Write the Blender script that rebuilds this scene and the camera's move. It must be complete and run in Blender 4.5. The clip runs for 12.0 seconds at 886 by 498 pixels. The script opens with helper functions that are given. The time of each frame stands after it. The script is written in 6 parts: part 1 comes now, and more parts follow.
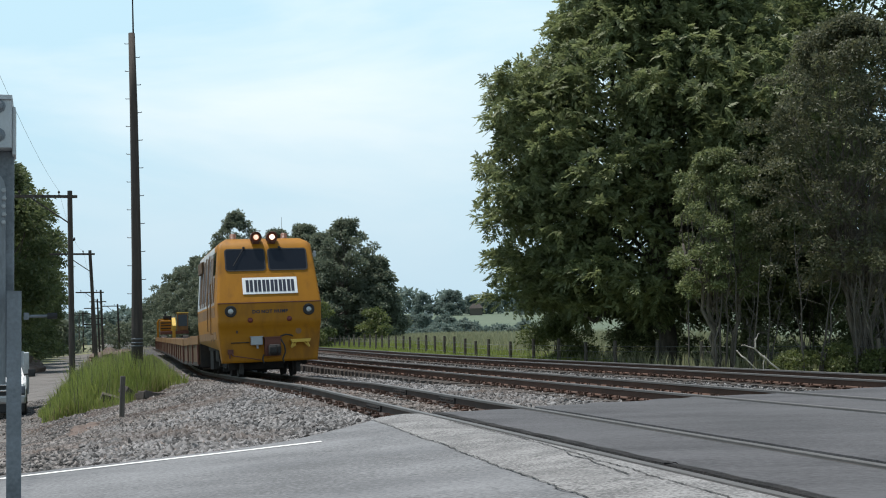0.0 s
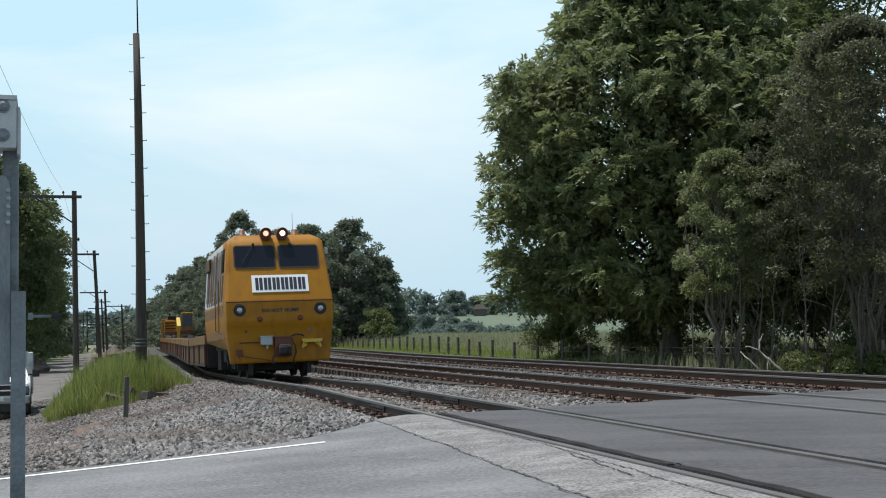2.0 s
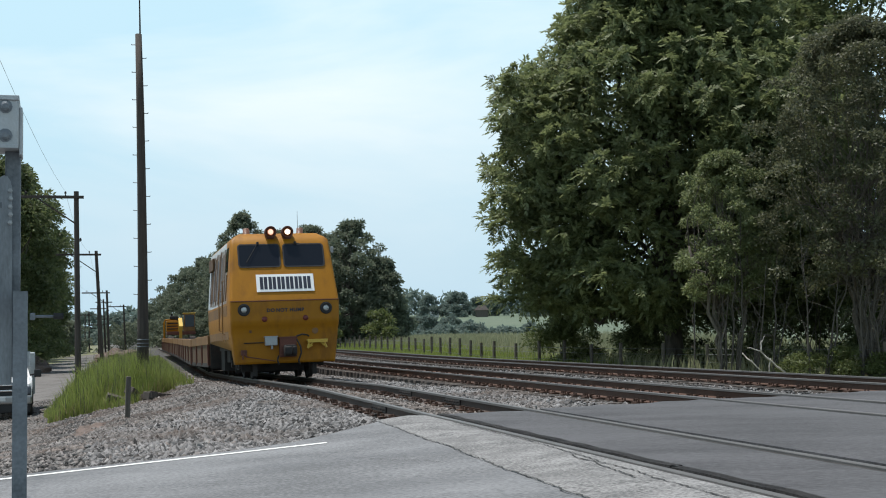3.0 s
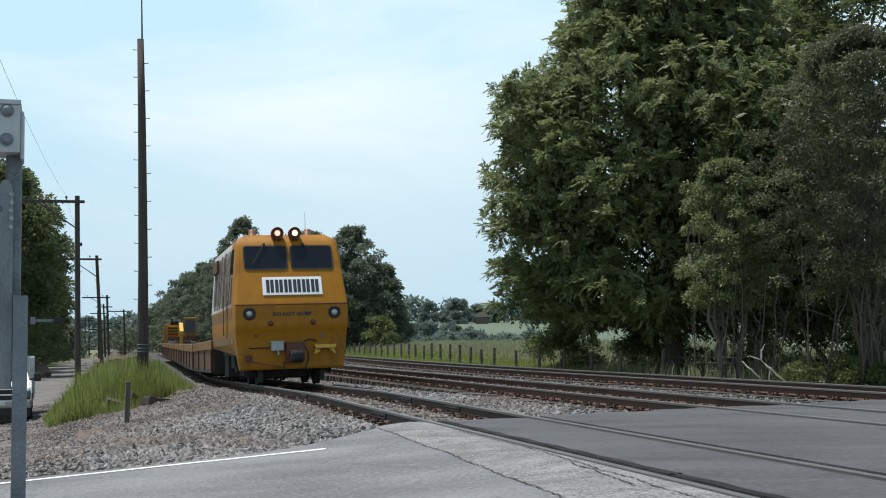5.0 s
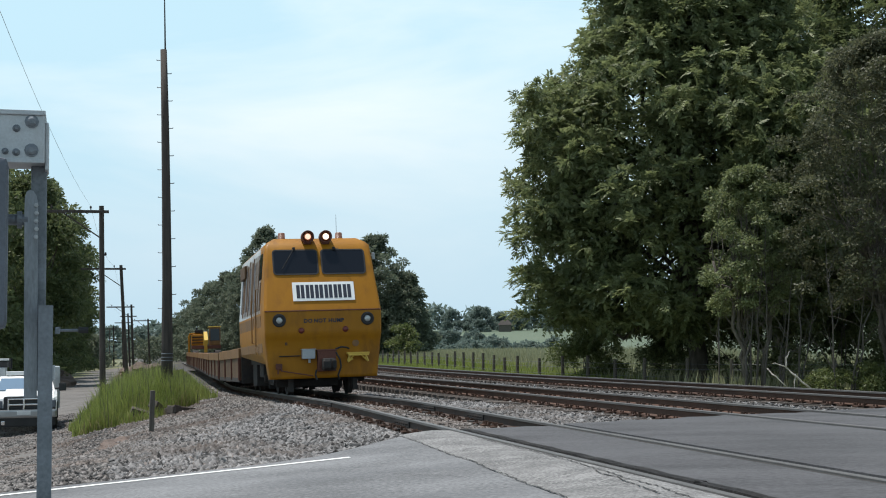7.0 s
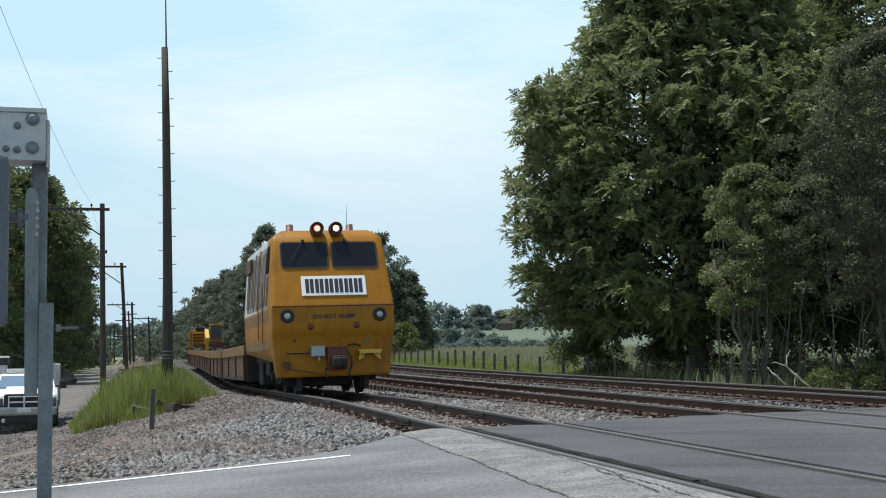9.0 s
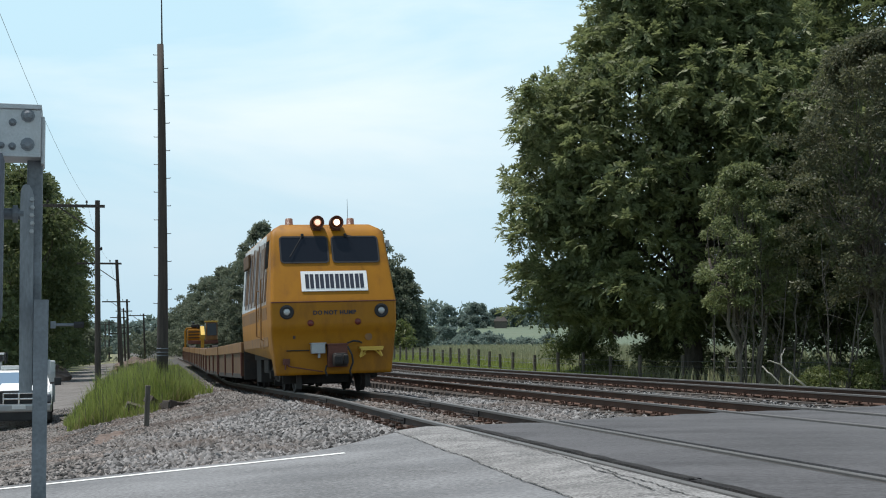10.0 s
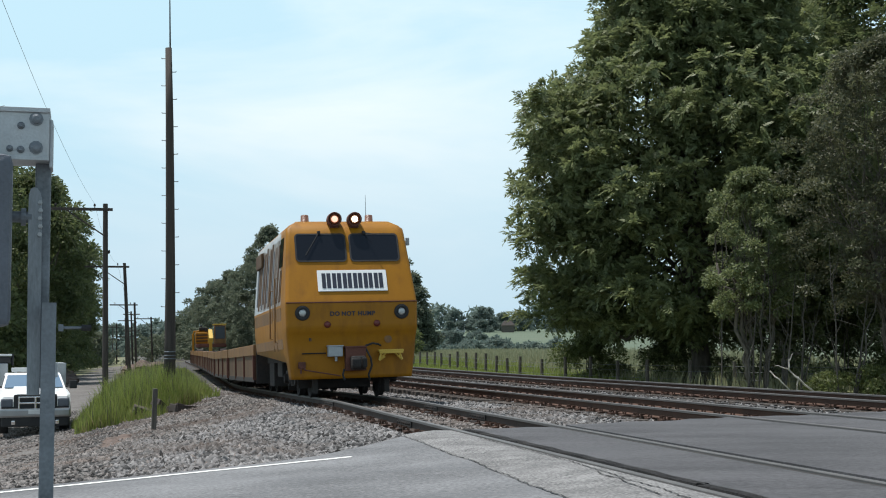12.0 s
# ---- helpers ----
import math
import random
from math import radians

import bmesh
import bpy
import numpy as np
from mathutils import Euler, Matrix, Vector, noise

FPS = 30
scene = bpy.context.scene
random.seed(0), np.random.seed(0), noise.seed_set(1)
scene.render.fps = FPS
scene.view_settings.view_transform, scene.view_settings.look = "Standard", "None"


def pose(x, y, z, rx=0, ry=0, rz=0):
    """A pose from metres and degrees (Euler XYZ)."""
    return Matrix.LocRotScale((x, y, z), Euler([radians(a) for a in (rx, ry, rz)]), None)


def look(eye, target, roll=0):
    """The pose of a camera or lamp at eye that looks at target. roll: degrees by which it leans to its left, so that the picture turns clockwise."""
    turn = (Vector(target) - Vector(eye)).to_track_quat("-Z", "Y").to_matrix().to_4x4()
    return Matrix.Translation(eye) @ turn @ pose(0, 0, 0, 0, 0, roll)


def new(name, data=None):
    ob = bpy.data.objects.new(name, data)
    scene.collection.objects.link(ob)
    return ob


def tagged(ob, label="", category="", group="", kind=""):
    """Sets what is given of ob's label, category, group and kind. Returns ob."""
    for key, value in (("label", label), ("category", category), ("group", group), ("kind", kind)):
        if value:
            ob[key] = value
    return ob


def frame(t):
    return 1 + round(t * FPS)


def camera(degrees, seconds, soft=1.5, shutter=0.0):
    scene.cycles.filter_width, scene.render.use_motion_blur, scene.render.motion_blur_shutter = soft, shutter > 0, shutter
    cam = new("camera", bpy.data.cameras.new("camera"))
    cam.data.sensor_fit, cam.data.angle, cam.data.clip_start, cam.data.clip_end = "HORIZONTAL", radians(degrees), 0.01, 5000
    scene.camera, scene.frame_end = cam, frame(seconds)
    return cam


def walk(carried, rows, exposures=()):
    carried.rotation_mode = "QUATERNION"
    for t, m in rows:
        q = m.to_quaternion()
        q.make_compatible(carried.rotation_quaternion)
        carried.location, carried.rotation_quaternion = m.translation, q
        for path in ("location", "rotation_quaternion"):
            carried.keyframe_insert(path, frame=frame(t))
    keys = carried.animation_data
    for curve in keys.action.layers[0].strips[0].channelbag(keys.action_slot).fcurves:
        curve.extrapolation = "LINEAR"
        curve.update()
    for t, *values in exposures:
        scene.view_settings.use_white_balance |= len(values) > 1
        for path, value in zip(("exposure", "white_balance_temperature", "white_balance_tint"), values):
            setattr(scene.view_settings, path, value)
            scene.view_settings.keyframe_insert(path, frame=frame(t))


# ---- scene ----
cam = camera(37.65, 12.0, soft=1.05)
EYE = Vector((0.0, 0.0, 1.038))


def aim(yaw, pitch, lean):
    """Camera pose from its heading to the left, its tilt up and its lean to the right, in degrees."""
    a, b = radians(yaw), radians(pitch)
    way = Vector((-math.sin(a) * math.cos(b), math.cos(a) * math.cos(b), math.sin(b)))
    return look(EYE, EYE + way * 50.0, -lean)


PATH = [
    (0.0, 0.0, 3.602, 1.059), (0.5, -0.087, 3.569, 1.081), (1.0, -0.111, 3.554, 1.018), (1.5, 0.031, 3.583, 0.948),
    (2.0, 0.174, 3.637, 0.964), (2.5, 0.254, 3.655, 0.929), (3.0, 0.256, 3.678, 0.865), (5.0, 0.276, 3.969, 0.539),
    (5.5, 0.45, 4.117, 0.487), (6.0, 0.739, 4.226, 0.572), (6.5, 1.008, 4.275, 0.613), (7.0, 1.277, 4.337, 0.744),
    (9.0, 1.305, 4.266, 0.627), (9.5, 1.156, 4.16, 0.618), (10.0, 1.104, 4.168, 0.484), (10.5, 1.171, 4.226, 0.538),
    (11.0, 1.356, 4.272, 0.608), (11.5, 1.42, 4.286, 0.501), (12.0, 1.427, 4.344, 0.338),
]
walk(cam, [(t, aim(a, b, c)) for t, a, b, c in PATH])

# ---- sky and sun ----
SUN_WAY = Vector((-0.27, 0.09, 0.955)).normalized()
world = bpy.data.worlds.new("sky")
scene.world = world
world.use_nodes = True
wn, wl = world.node_tree.nodes, world.node_tree.links
wn.clear()
w_out = wn.new("ShaderNodeOutputWorld")
w_bg = wn.new("ShaderNodeBackground")
w_sky = wn.new("ShaderNodeTexSky")
w_sky.sky_type, w_sky.sun_disc = "NISHITA", False
w_sky.sun_elevation = math.asin(SUN_WAY.z)
w_sky.sun_rotation = math.atan2(SUN_WAY.x, SUN_WAY.y)
w_sky.air_density, w_sky.dust_density, w_sky.ozone_density = 1.0, 0.5, 1.6
# thin high cloud, stretched sideways
w_tc = wn.new("ShaderNodeTexCoord")
w_map = wn.new("ShaderNodeMapping")
w_map.inputs["Scale"].default_value = (2.2, 1.0, 7.5)
w_map.inputs["Rotation"].default_value = (0.0, 0.32, 0.0)
w_map.inputs["Location"].default_value = (0.35, 0.0, 0.10)
w_no = wn.new("ShaderNodeTexNoise")
w_no.inputs["Scale"].default_value, w_no.inputs["Detail"].default_value = 1.15, 9.0
w_no.inputs["Roughness"].default_value = 0.52
w_no.inputs["Distortion"].default_value = 0.35
w_rp = wn.new("ShaderNodeValToRGB")
w_rp.color_ramp.elements[0].position, w_rp.color_ramp.elements[1].position = 0.44, 0.68
w_rp.color_ramp.elements[0].color = (0.0, 0.0, 0.0, 1)
w_mix = wn.new("ShaderNodeMix")
w_mix.data_type = "RGBA"
w_mix.inputs[7].default_value = (9.4, 10.5, 10.8, 1)
wl.new(w_tc.outputs["Generated"], w_map.inputs["Vector"])
wl.new(w_map.outputs["Vector"], w_no.inputs["Vector"])
wl.new(w_no.outputs["Fac"], w_rp.inputs["Fac"])
# the veil lies thick towards the horizon and thins out overhead
w_sep, w_thin, w_mul = wn.new("ShaderNodeSeparateXYZ"), wn.new("ShaderNodeMapRange"), wn.new("ShaderNodeMath")
w_thin.interpolation_type = "SMOOTHSTEP"
w_thin.inputs["From Min"].default_value, w_thin.inputs["From Max"].default_value = 0.30, 0.75
w_thin.inputs["To Min"].default_value, w_thin.inputs["To Max"].default_value = 1.0, 0.12
w_mul.operation = "MULTIPLY"
wl.new(w_tc.outputs["Generated"], w_sep.inputs["Vector"])
wl.new(w_sep.outputs["Z"], w_thin.inputs["Value"])
wl.new(w_rp.outputs["Color"], w_mul.inputs[0])
wl.new(w_thin.outputs["Result"], w_mul.inputs[1])
wl.new(w_mul.outputs[0], w_mix.inputs[0])
w_veil, w_share = wn.new("ShaderNodeMix"), wn.new("ShaderNodeMath")
w_veil.data_type, w_share.operation = "RGBA", "MULTIPLY"
w_veil.inputs[7].default_value = (6.5, 9.3, 10.6, 1)
w_share.inputs[1].default_value = 0.88
wl.new(w_thin.outputs["Result"], w_share.inputs[0])
wl.new(w_share.outputs[0], w_veil.inputs[0])
wl.new(w_sky.outputs["Color"], w_veil.inputs[6])
wl.new(w_veil.outputs[2], w_mix.inputs[6])
# pale blue haze low over the horizon
w_haze, w_low = wn.new("ShaderNodeMix"), wn.new("ShaderNodeMapRange")
w_haze.data_type = "RGBA"
w_haze.inputs[7].default_value = (5.3, 7.3, 8.6, 1)
w_low.interpolation_type = "SMOOTHSTEP"
w_low.inputs["From Min"].default_value, w_low.inputs["From Max"].default_value = 0.0, 0.25
w_low.inputs["To Min"].default_value, w_low.inputs["To Max"].default_value = 0.92, 0.0
wl.new(w_sep.outputs["Z"], w_low.inputs["Value"])
wl.new(w_low.outputs["Result"], w_haze.inputs[0])
wl.new(w_mix.outputs[2], w_haze.inputs[6])
wl.new(w_haze.outputs[2], w_bg.inputs["Color"])
w_bg.inputs["Strength"].default_value = 0.10
wl.new(w_bg.outputs["Background"], w_out.inputs["Surface"])

sun = new("sun", bpy.data.lights.new("sun", "SUN"))
sun.data.energy, sun.data.angle, sun.data.color = 4.9, radians(0.6), (1.0, 0.96, 0.91)
sun.matrix_world = look(SUN_WAY * 200.0, (0, 0, 0))
scene.view_settings.exposure = 0.0


# ---- materials ----
def mat(name, base, rough=0.8, metal=0.0, spread=0.25, scale=3.0, fine=40.0, bump=0.3, random_amount=0.0, island=False,
        stain=None, stain_scale=0.6, stain_amount=0.5, emission=None, coat=0.0, depth=0.02, streak=None, grain=0.6):
    """A surface with two scales of colour variation, stains and fine relief, in object space metres."""
    m = bpy.data.materials.new(name)
    m.use_nodes = True
    n, l = m.node_tree.nodes, m.node_tree.links
    b = n["Principled BSDF"]
    b.inputs["Roughness"].default_value, b.inputs["Metallic"].default_value = rough, metal
    b.inputs["Coat Weight"].default_value = coat
    tc = n.new("ShaderNodeTexCoord")
    big, small = n.new("ShaderNodeTexNoise"), n.new("ShaderNodeTexNoise")
    big.inputs["Scale"].default_value, big.inputs["Detail"].default_value = scale, 5.0
    small.inputs["Scale"].default_value, small.inputs["Detail"].default_value = fine, 4.0
    src = tc.outputs["Object"]
    if streak:
        mp = n.new("ShaderNodeMapping")
        mp.inputs["Scale"].default_value = streak
        l.new(src, mp.inputs["Vector"])
        src = mp.outputs["Vector"]
    l.new(src, big.inputs["Vector"])
    l.new(src, small.inputs["Vector"])
    add = n.new("ShaderNodeMath")
    add.operation = "MULTIPLY_ADD"
    l.new(small.outputs["Fac"], add.inputs[0])
    add.inputs[1].default_value = grain
    l.new(big.outputs["Fac"], add.inputs[2])
    last = add.outputs[0]
    if random_amount:
        info = n.new("ShaderNodeNewGeometry") if island else n.new("ShaderNodeObjectInfo")
        r = n.new("ShaderNodeMath")
        r.operation = "MULTIPLY_ADD"
        l.new(info.outputs["Random Per Island"] if island else info.outputs["Random"], r.inputs[0])
        r.inputs[1].default_value = random_amount
        l.new(last, r.inputs[2])
        last = r.outputs[0]
    mr = n.new("ShaderNodeMapRange")
    mid = 0.5 + 0.5 * grain + random_amount * 0.5
    mr.inputs["From Min"].default_value, mr.inputs["From Max"].default_value = mid - 0.24 - random_amount * 0.4, mid + 0.24 + random_amount * 0.4
    mr.inputs["To Min"].default_value, mr.inputs["To Max"].default_value = 1.0 - spread, 1.0 + spread
    l.new(last, mr.inputs["Value"])
    hsv = n.new("ShaderNodeHueSaturation")
    hsv.inputs["Color"].default_value = (*base, 1)
    l.new(mr.outputs["Result"], hsv.inputs["Value"])
    col = hsv.outputs["Color"]
    if stain:
        sn = n.new("ShaderNodeTexNoise")
        sn.inputs["Scale"].default_value, sn.inputs["Detail"].default_value = stain_scale, 7.0
        sn.inputs["Roughness"].default_value = 0.65
        l.new(src, sn.inputs["Vector"])
        rp = n.new("ShaderNodeMapRange")
        rp.inputs["From Min"].default_value, rp.inputs["From Max"].default_value = 0.48, 0.66
        rp.inputs["To Max"].default_value = stain_amount
        l.new(sn.outputs["Fac"], rp.inputs["Value"])
        mx = n.new("ShaderNodeMix")
        mx.data_type = "RGBA"
        mx.inputs[7].default_value = (*stain, 1)
        l.new(rp.outputs["Result"], mx.inputs[0])
        l.new(col, mx.inputs[6])
        col = mx.outputs[2]
    l.new(col, b.inputs["Base Color"])
    if bump:
        bp = n.new("ShaderNodeBump")
        bp.inputs["Strength"].default_value, bp.inputs["Distance"].default_value = bump, depth
        l.new(small.outputs["Fac"], bp.inputs["Height"])
        l.new(bp.outputs["Normal"], b.inputs["Normal"])
    if emission:
        b.inputs["Emission Color"].default_value = (*emission[0], 1)
        b.inputs["Emission Strength"].default_value = emission[1]
    return m


def leaf_mat(name, base, tip, through_amount=0.5, gloss=0.5):
    """Leaves: colour varies leaf by leaf and over the crown; some light comes through."""
    m = bpy.data.materials.new(name)
    m.use_nodes = True
    n, l = m.node_tree.nodes, m.node_tree.links
    b = n["Principled BSDF"]
    b.inputs["Roughness"].default_value = 0.55
    b.inputs["Specular IOR Level"].default_value = gloss
    geo, tc, no = n.new("ShaderNodeNewGeometry"), n.new("ShaderNodeTexCoord"), n.new("ShaderNodeTexNoise")
    no.inputs["Scale"].default_value = 0.45
    l.new(tc.outputs["Object"], no.inputs["Vector"])
    add = n.new("ShaderNodeMath")
    add.operation = "MULTIPLY_ADD"
    l.new(geo.outputs["Random Per Island"], add.inputs[0])
    add.inputs[1].default_value = 0.55
    l.new(no.outputs["Fac"], add.inputs[2])
    rp = n.new("ShaderNodeMapRange")
    rp.inputs["From Min"].default_value, rp.inputs["From Max"].default_value = 0.35, 1.2
    l.new(add.outputs[0], rp.inputs["Value"])
    mx = n.new("ShaderNodeMix")
    mx.data_type = "RGBA"
    mx.inputs[6].default_value, mx.inputs[7].default_value = (*base, 1), (*tip, 1)
    l.new(rp.outputs["Result"], mx.inputs[0])
    l.new(mx.outputs[2], b.inputs["Base Color"])
    tr, sh = n.new("ShaderNodeBsdfTranslucent"), n.new("ShaderNodeMixShader")
    l.new(mx.outputs[2], tr.inputs["Color"])
    sh.inputs[0].default_value = through_amount
    l.new(b.outputs[0], sh.inputs[1])
    l.new(tr.outputs[0], sh.inputs[2])
    l.new(sh.outputs[0], n["Material Output"].inputs["Surface"])
    return m


M_LEAF = leaf_mat("leaf_walnut", (0.085, 0.112, 0.046), (0.265, 0.300, 0.135))
M_LEAF_WOOD = leaf_mat("leaf_wood", (0.060, 0.084, 0.036), (0.165, 0.195, 0.082), gloss=0.3)
M_LEAF_DARK = leaf_mat("leaf_dark", (0.066, 0.074, 0.043), (0.145, 0.152, 0.080))
# greyed leaf green, paled to paint in haze over the mid-distance trees
M_LEAF_FAR_HAZED = leaf_mat("leaf_far_hazed", (0.098, 0.124, 0.088), (0.180, 0.205, 0.140), gloss=0.25)
# pale blue-green: distance haze is mixed into the colour of the farthest leaves
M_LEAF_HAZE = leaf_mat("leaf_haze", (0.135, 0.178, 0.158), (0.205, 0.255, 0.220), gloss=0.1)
M_LEAF_BRIGHT = leaf_mat("leaf_bright", (0.085, 0.112, 0.034), (0.165, 0.190, 0.068))
M_GRASS = leaf_mat("grass_blades", (0.125, 0.172, 0.035), (0.33, 0.37, 0.11), gloss=0.3)
M_GRASS_DRY = leaf_mat("grass_pale", (0.200, 0.210, 0.120), (0.350, 0.345, 0.215), gloss=0.2)
M_STRAW = leaf_mat("straw", (0.23, 0.20, 0.09), (0.40, 0.35, 0.19), gloss=0.2)
M_BARK = mat("bark", (0.11, 0.095, 0.078), 0.95, spread=0.45, scale=2, fine=18, bump=0.8, depth=0.05, streak=(3, 3, 0.6))
M_DEADWOOD = mat("dead_wood", (0.42, 0.39, 0.36), 0.9, spread=0.3, fine=30)
M_POLE = mat("creosoted_pole", (0.055, 0.045, 0.038), 0.9, spread=0.4, scale=1.5, fine=25, bump=0.5, streak=(6, 6, 0.5))
M_POST = mat("grey_post_wood", (0.100, 0.086, 0.072), 0.95, spread=0.4, scale=3, fine=30, bump=0.5, streak=(5, 5, 0.7))
M_TIE = mat("tie_wood", (0.085, 0.070, 0.060), 0.95, spread=0.35, scale=2, fine=25, bump=0.6, random_amount=0.5, streak=(0.8, 5, 5))
M_RAIL = mat("rail_rust", (0.085, 0.045, 0.030), 0.8, metal=0.25, spread=0.35, scale=1.2, fine=35, bump=0.25, stain=(0.06, 0.04, 0.032), stain_scale=1.5)
M_RAIL_OLD = mat("old_rail_rust", (0.050, 0.036, 0.029), 0.85, metal=0.1, spread=0.35, scale=1.2, fine=35, bump=0.25, stain=(0.09, 0.05, 0.036), stain_scale=1.5)
M_RAILTOP = mat("rail_worn_top", (0.125, 0.120, 0.115), 0.55, metal=0.4, spread=0.15, scale=2, fine=60, bump=0.05)
M_STEEL_DARK = mat("running_gear", (0.020, 0.018, 0.017), 0.85, metal=0.0, spread=0.4, scale=4, fine=40, stain=(0.05, 0.032, 0.024), stain_scale=3)
M_STONE = mat("ballast_stone", (0.142, 0.138, 0.136), 0.95, spread=0.95, scale=0.35, fine=30, bump=0.5, random_amount=1.6, island=True, stain=(0.105, 0.082, 0.068), stain_scale=0.3, stain_amount=0.85)
M_STONE_BANK = mat("dirty_bank_stone", (0.122, 0.114, 0.108), 0.95, spread=1.0, scale=0.45, fine=30, bump=0.5, random_amount=1.7, island=True, stain=(0.085, 0.062, 0.050), stain_scale=0.4, stain_amount=0.9)
M_STONE_DARK = mat("dusty_gravel_stone", (0.160, 0.147, 0.138), 0.95, spread=0.8, scale=0.35, fine=30, bump=0.5, random_amount=1.6, island=True, stain=(0.16, 0.115, 0.09), stain_scale=0.35, stain_amount=0.7)
M_ASPHALT_OLD = mat("worn_asphalt", (0.145, 0.147, 0.15), 0.9, spread=0.42, scale=0.9, fine=45, bump=0.6, depth=0.008, grain=1.5, stain=(0.10, 0.103, 0.108), stain_scale=0.35, stain_amount=0.6, streak=(0.6, 1.1, 1))
M_ASPHALT_CHIP = mat("chipped_asphalt", (0.175, 0.172, 0.168), 0.95, spread=0.50, scale=2.5, fine=38, bump=0.9, depth=0.010, grain=1.8, stain=(0.14, 0.138, 0.135), stain_scale=1.2)
M_ASPHALT_NEW = mat("dark_asphalt", (0.058, 0.057, 0.060), 0.85, spread=0.45, scale=0.9, fine=45, bump=0.6, depth=0.008, grain=1.5, stain=(0.085, 0.085, 0.089), stain_scale=0.3, stain_amount=0.7, streak=(0.5, 1.2, 1))
M_GROOVE = mat("shaded_groove_dirt", (0.035, 0.032, 0.03), 0.95, spread=0.4, scale=5, fine=40)
M_PAINT = mat("road_paint", (0.72, 0.72, 0.70), 0.7, spread=0.12, scale=4, fine=60, bump=0.2, depth=0.004, stain=(0.45, 0.45, 0.44), stain_scale=6, stain_amount=0.5)
M_YELLOW = mat("yellow_paint", (0.315, 0.132, 0.004), 0.55, spread=0.10, scale=1.2, fine=45, bump=0.05, stain=(0.165, 0.068, 0.009), stain_scale=1.1, stain_amount=0.7, coat=0.04, streak=(1.5, 1.5, 0.6))
M_YELLOW.node_tree.nodes["Principled BSDF"].inputs["Specular IOR Level"].default_value = 0.25
# lit copy of the yellow paint, with sunlight put into the base colour
M_YELLOW_SUNLIT = mat("sunlit_yellow", (0.55, 0.36, 0.05), 0.5, spread=0.2, scale=2, fine=40, bump=0.1, stain=(0.3, 0.18, 0.04), stain_scale=2)
# grimy paint; its base is also darkened to stand in for weak side light
M_YELLOW_DIRTY_DIMMED = mat("grimy_dimmed_yellow", (0.19, 0.092, 0.022), 0.65, spread=0.25, scale=1.5, fine=40, bump=0.15, stain=(0.16, 0.085, 0.04), stain_scale=1.0, stain_amount=0.8, streak=(2.0, 2.0, 0.5))
M_RUST = mat("rusty_red_steel", (0.125, 0.045, 0.030), 0.8, metal=0.1, spread=0.35, scale=2, fine=30, bump=0.3, stain=(0.06, 0.03, 0.025), stain_scale=2)
# grimy brown, likewise darkened because little light falls on the car sides
M_CARSIDE = mat("grimy_dimmed_brown_side", (0.095, 0.048, 0.016), 0.75, spread=0.35, scale=1.5, fine=35, bump=0.2, stain=(0.07, 0.035, 0.022), stain_scale=1.2, stain_amount=0.8, streak=(2, 2, 0.4))
M_WHITE = mat("white_paint", (0.80, 0.80, 0.78), 0.4, spread=0.06, scale=2, fine=50, bump=0.05, coat=0.3)
M_GREYWHITE = mat("pale_grey_side_paint", (0.38, 0.355, 0.325), 0.40, spread=0.25, scale=1.5, fine=40, bump=0.06, coat=0.4, stain=(0.17, 0.11, 0.07), stain_scale=1.1, stain_amount=0.85, streak=(2.5, 2.5, 0.35))
M_NAVY = mat("navy_paint", (0.010, 0.016, 0.034), 0.6, spread=0.2, fine=60, bump=0.05)
M_BLACK = mat("black_rubber", (0.022, 0.022, 0.023), 0.8, spread=0.3, fine=50, bump=0.2)
M_GALV = mat("galvanised_steel", (0.165, 0.182, 0.198), 0.6, metal=0.45, spread=0.34, scale=3, fine=45, bump=0.1, stain=(0.15, 0.165, 0.18), stain_scale=2.5, stain_amount=0.5)
M_GALV_PALE = mat("weathered_zinc", (0.25, 0.27, 0.285), 0.65, metal=0.3, spread=0.30, scale=3, fine=45, bump=0.1, stain=(0.22, 0.24, 0.26), stain_scale=4, stain_amount=0.6, streak=(2, 2, 0.5))
M_ALU = mat("cast_aluminium", (0.40, 0.415, 0.425), 0.5, metal=0.45, spread=0.14, scale=4, fine=60, bump=0.12, stain=(0.36, 0.35, 0.34), stain_scale=5, stain_amount=0.5)
M_DARKPAINT = mat("dark_grey_paint", (0.09, 0.10, 0.12), 0.5, spread=0.2, scale=3, fine=50)
M_CHROME = mat("chrome", (0.75, 0.75, 0.76), 0.15, metal=1.0, spread=0.05, bump=0.02)
M_BUMPER = mat("dull_chrome", (0.30, 0.305, 0.31), 0.35, metal=0.85, spread=0.1, bump=0.03)
M_GREYBOX = mat("grey_box_paint", (0.32, 0.34, 0.35), 0.5, spread=0.15, fine=50)
M_LAMP_ON = mat("headlight_lens_on", (0.9, 0.8, 0.6), 0.2, bump=0, emission=((1.0, 0.78, 0.58), 3.0))
M_LAMP_DIM = mat("headlight_lens_dim", (0.85, 0.75, 0.6), 0.2, bump=0, emission=((1.0, 0.50, 0.34), 1.15))
# orange base paints the lamp's glow onto the reflector bowl
M_REFLECT = mat("glow_tinted_reflector", (0.42, 0.13, 0.05), 0.35, metal=0.6, spread=0.2, fine=60, bump=0.1)
M_PLATE = mat("pale_grey_paint", (0.55, 0.56, 0.56), 0.4, spread=0.1, fine=50, bump=0.05)
M_LENS = mat("lamp_lens", (0.40, 0.41, 0.40), 0.2, metal=0.5, spread=0.2, fine=90, bump=0.3)
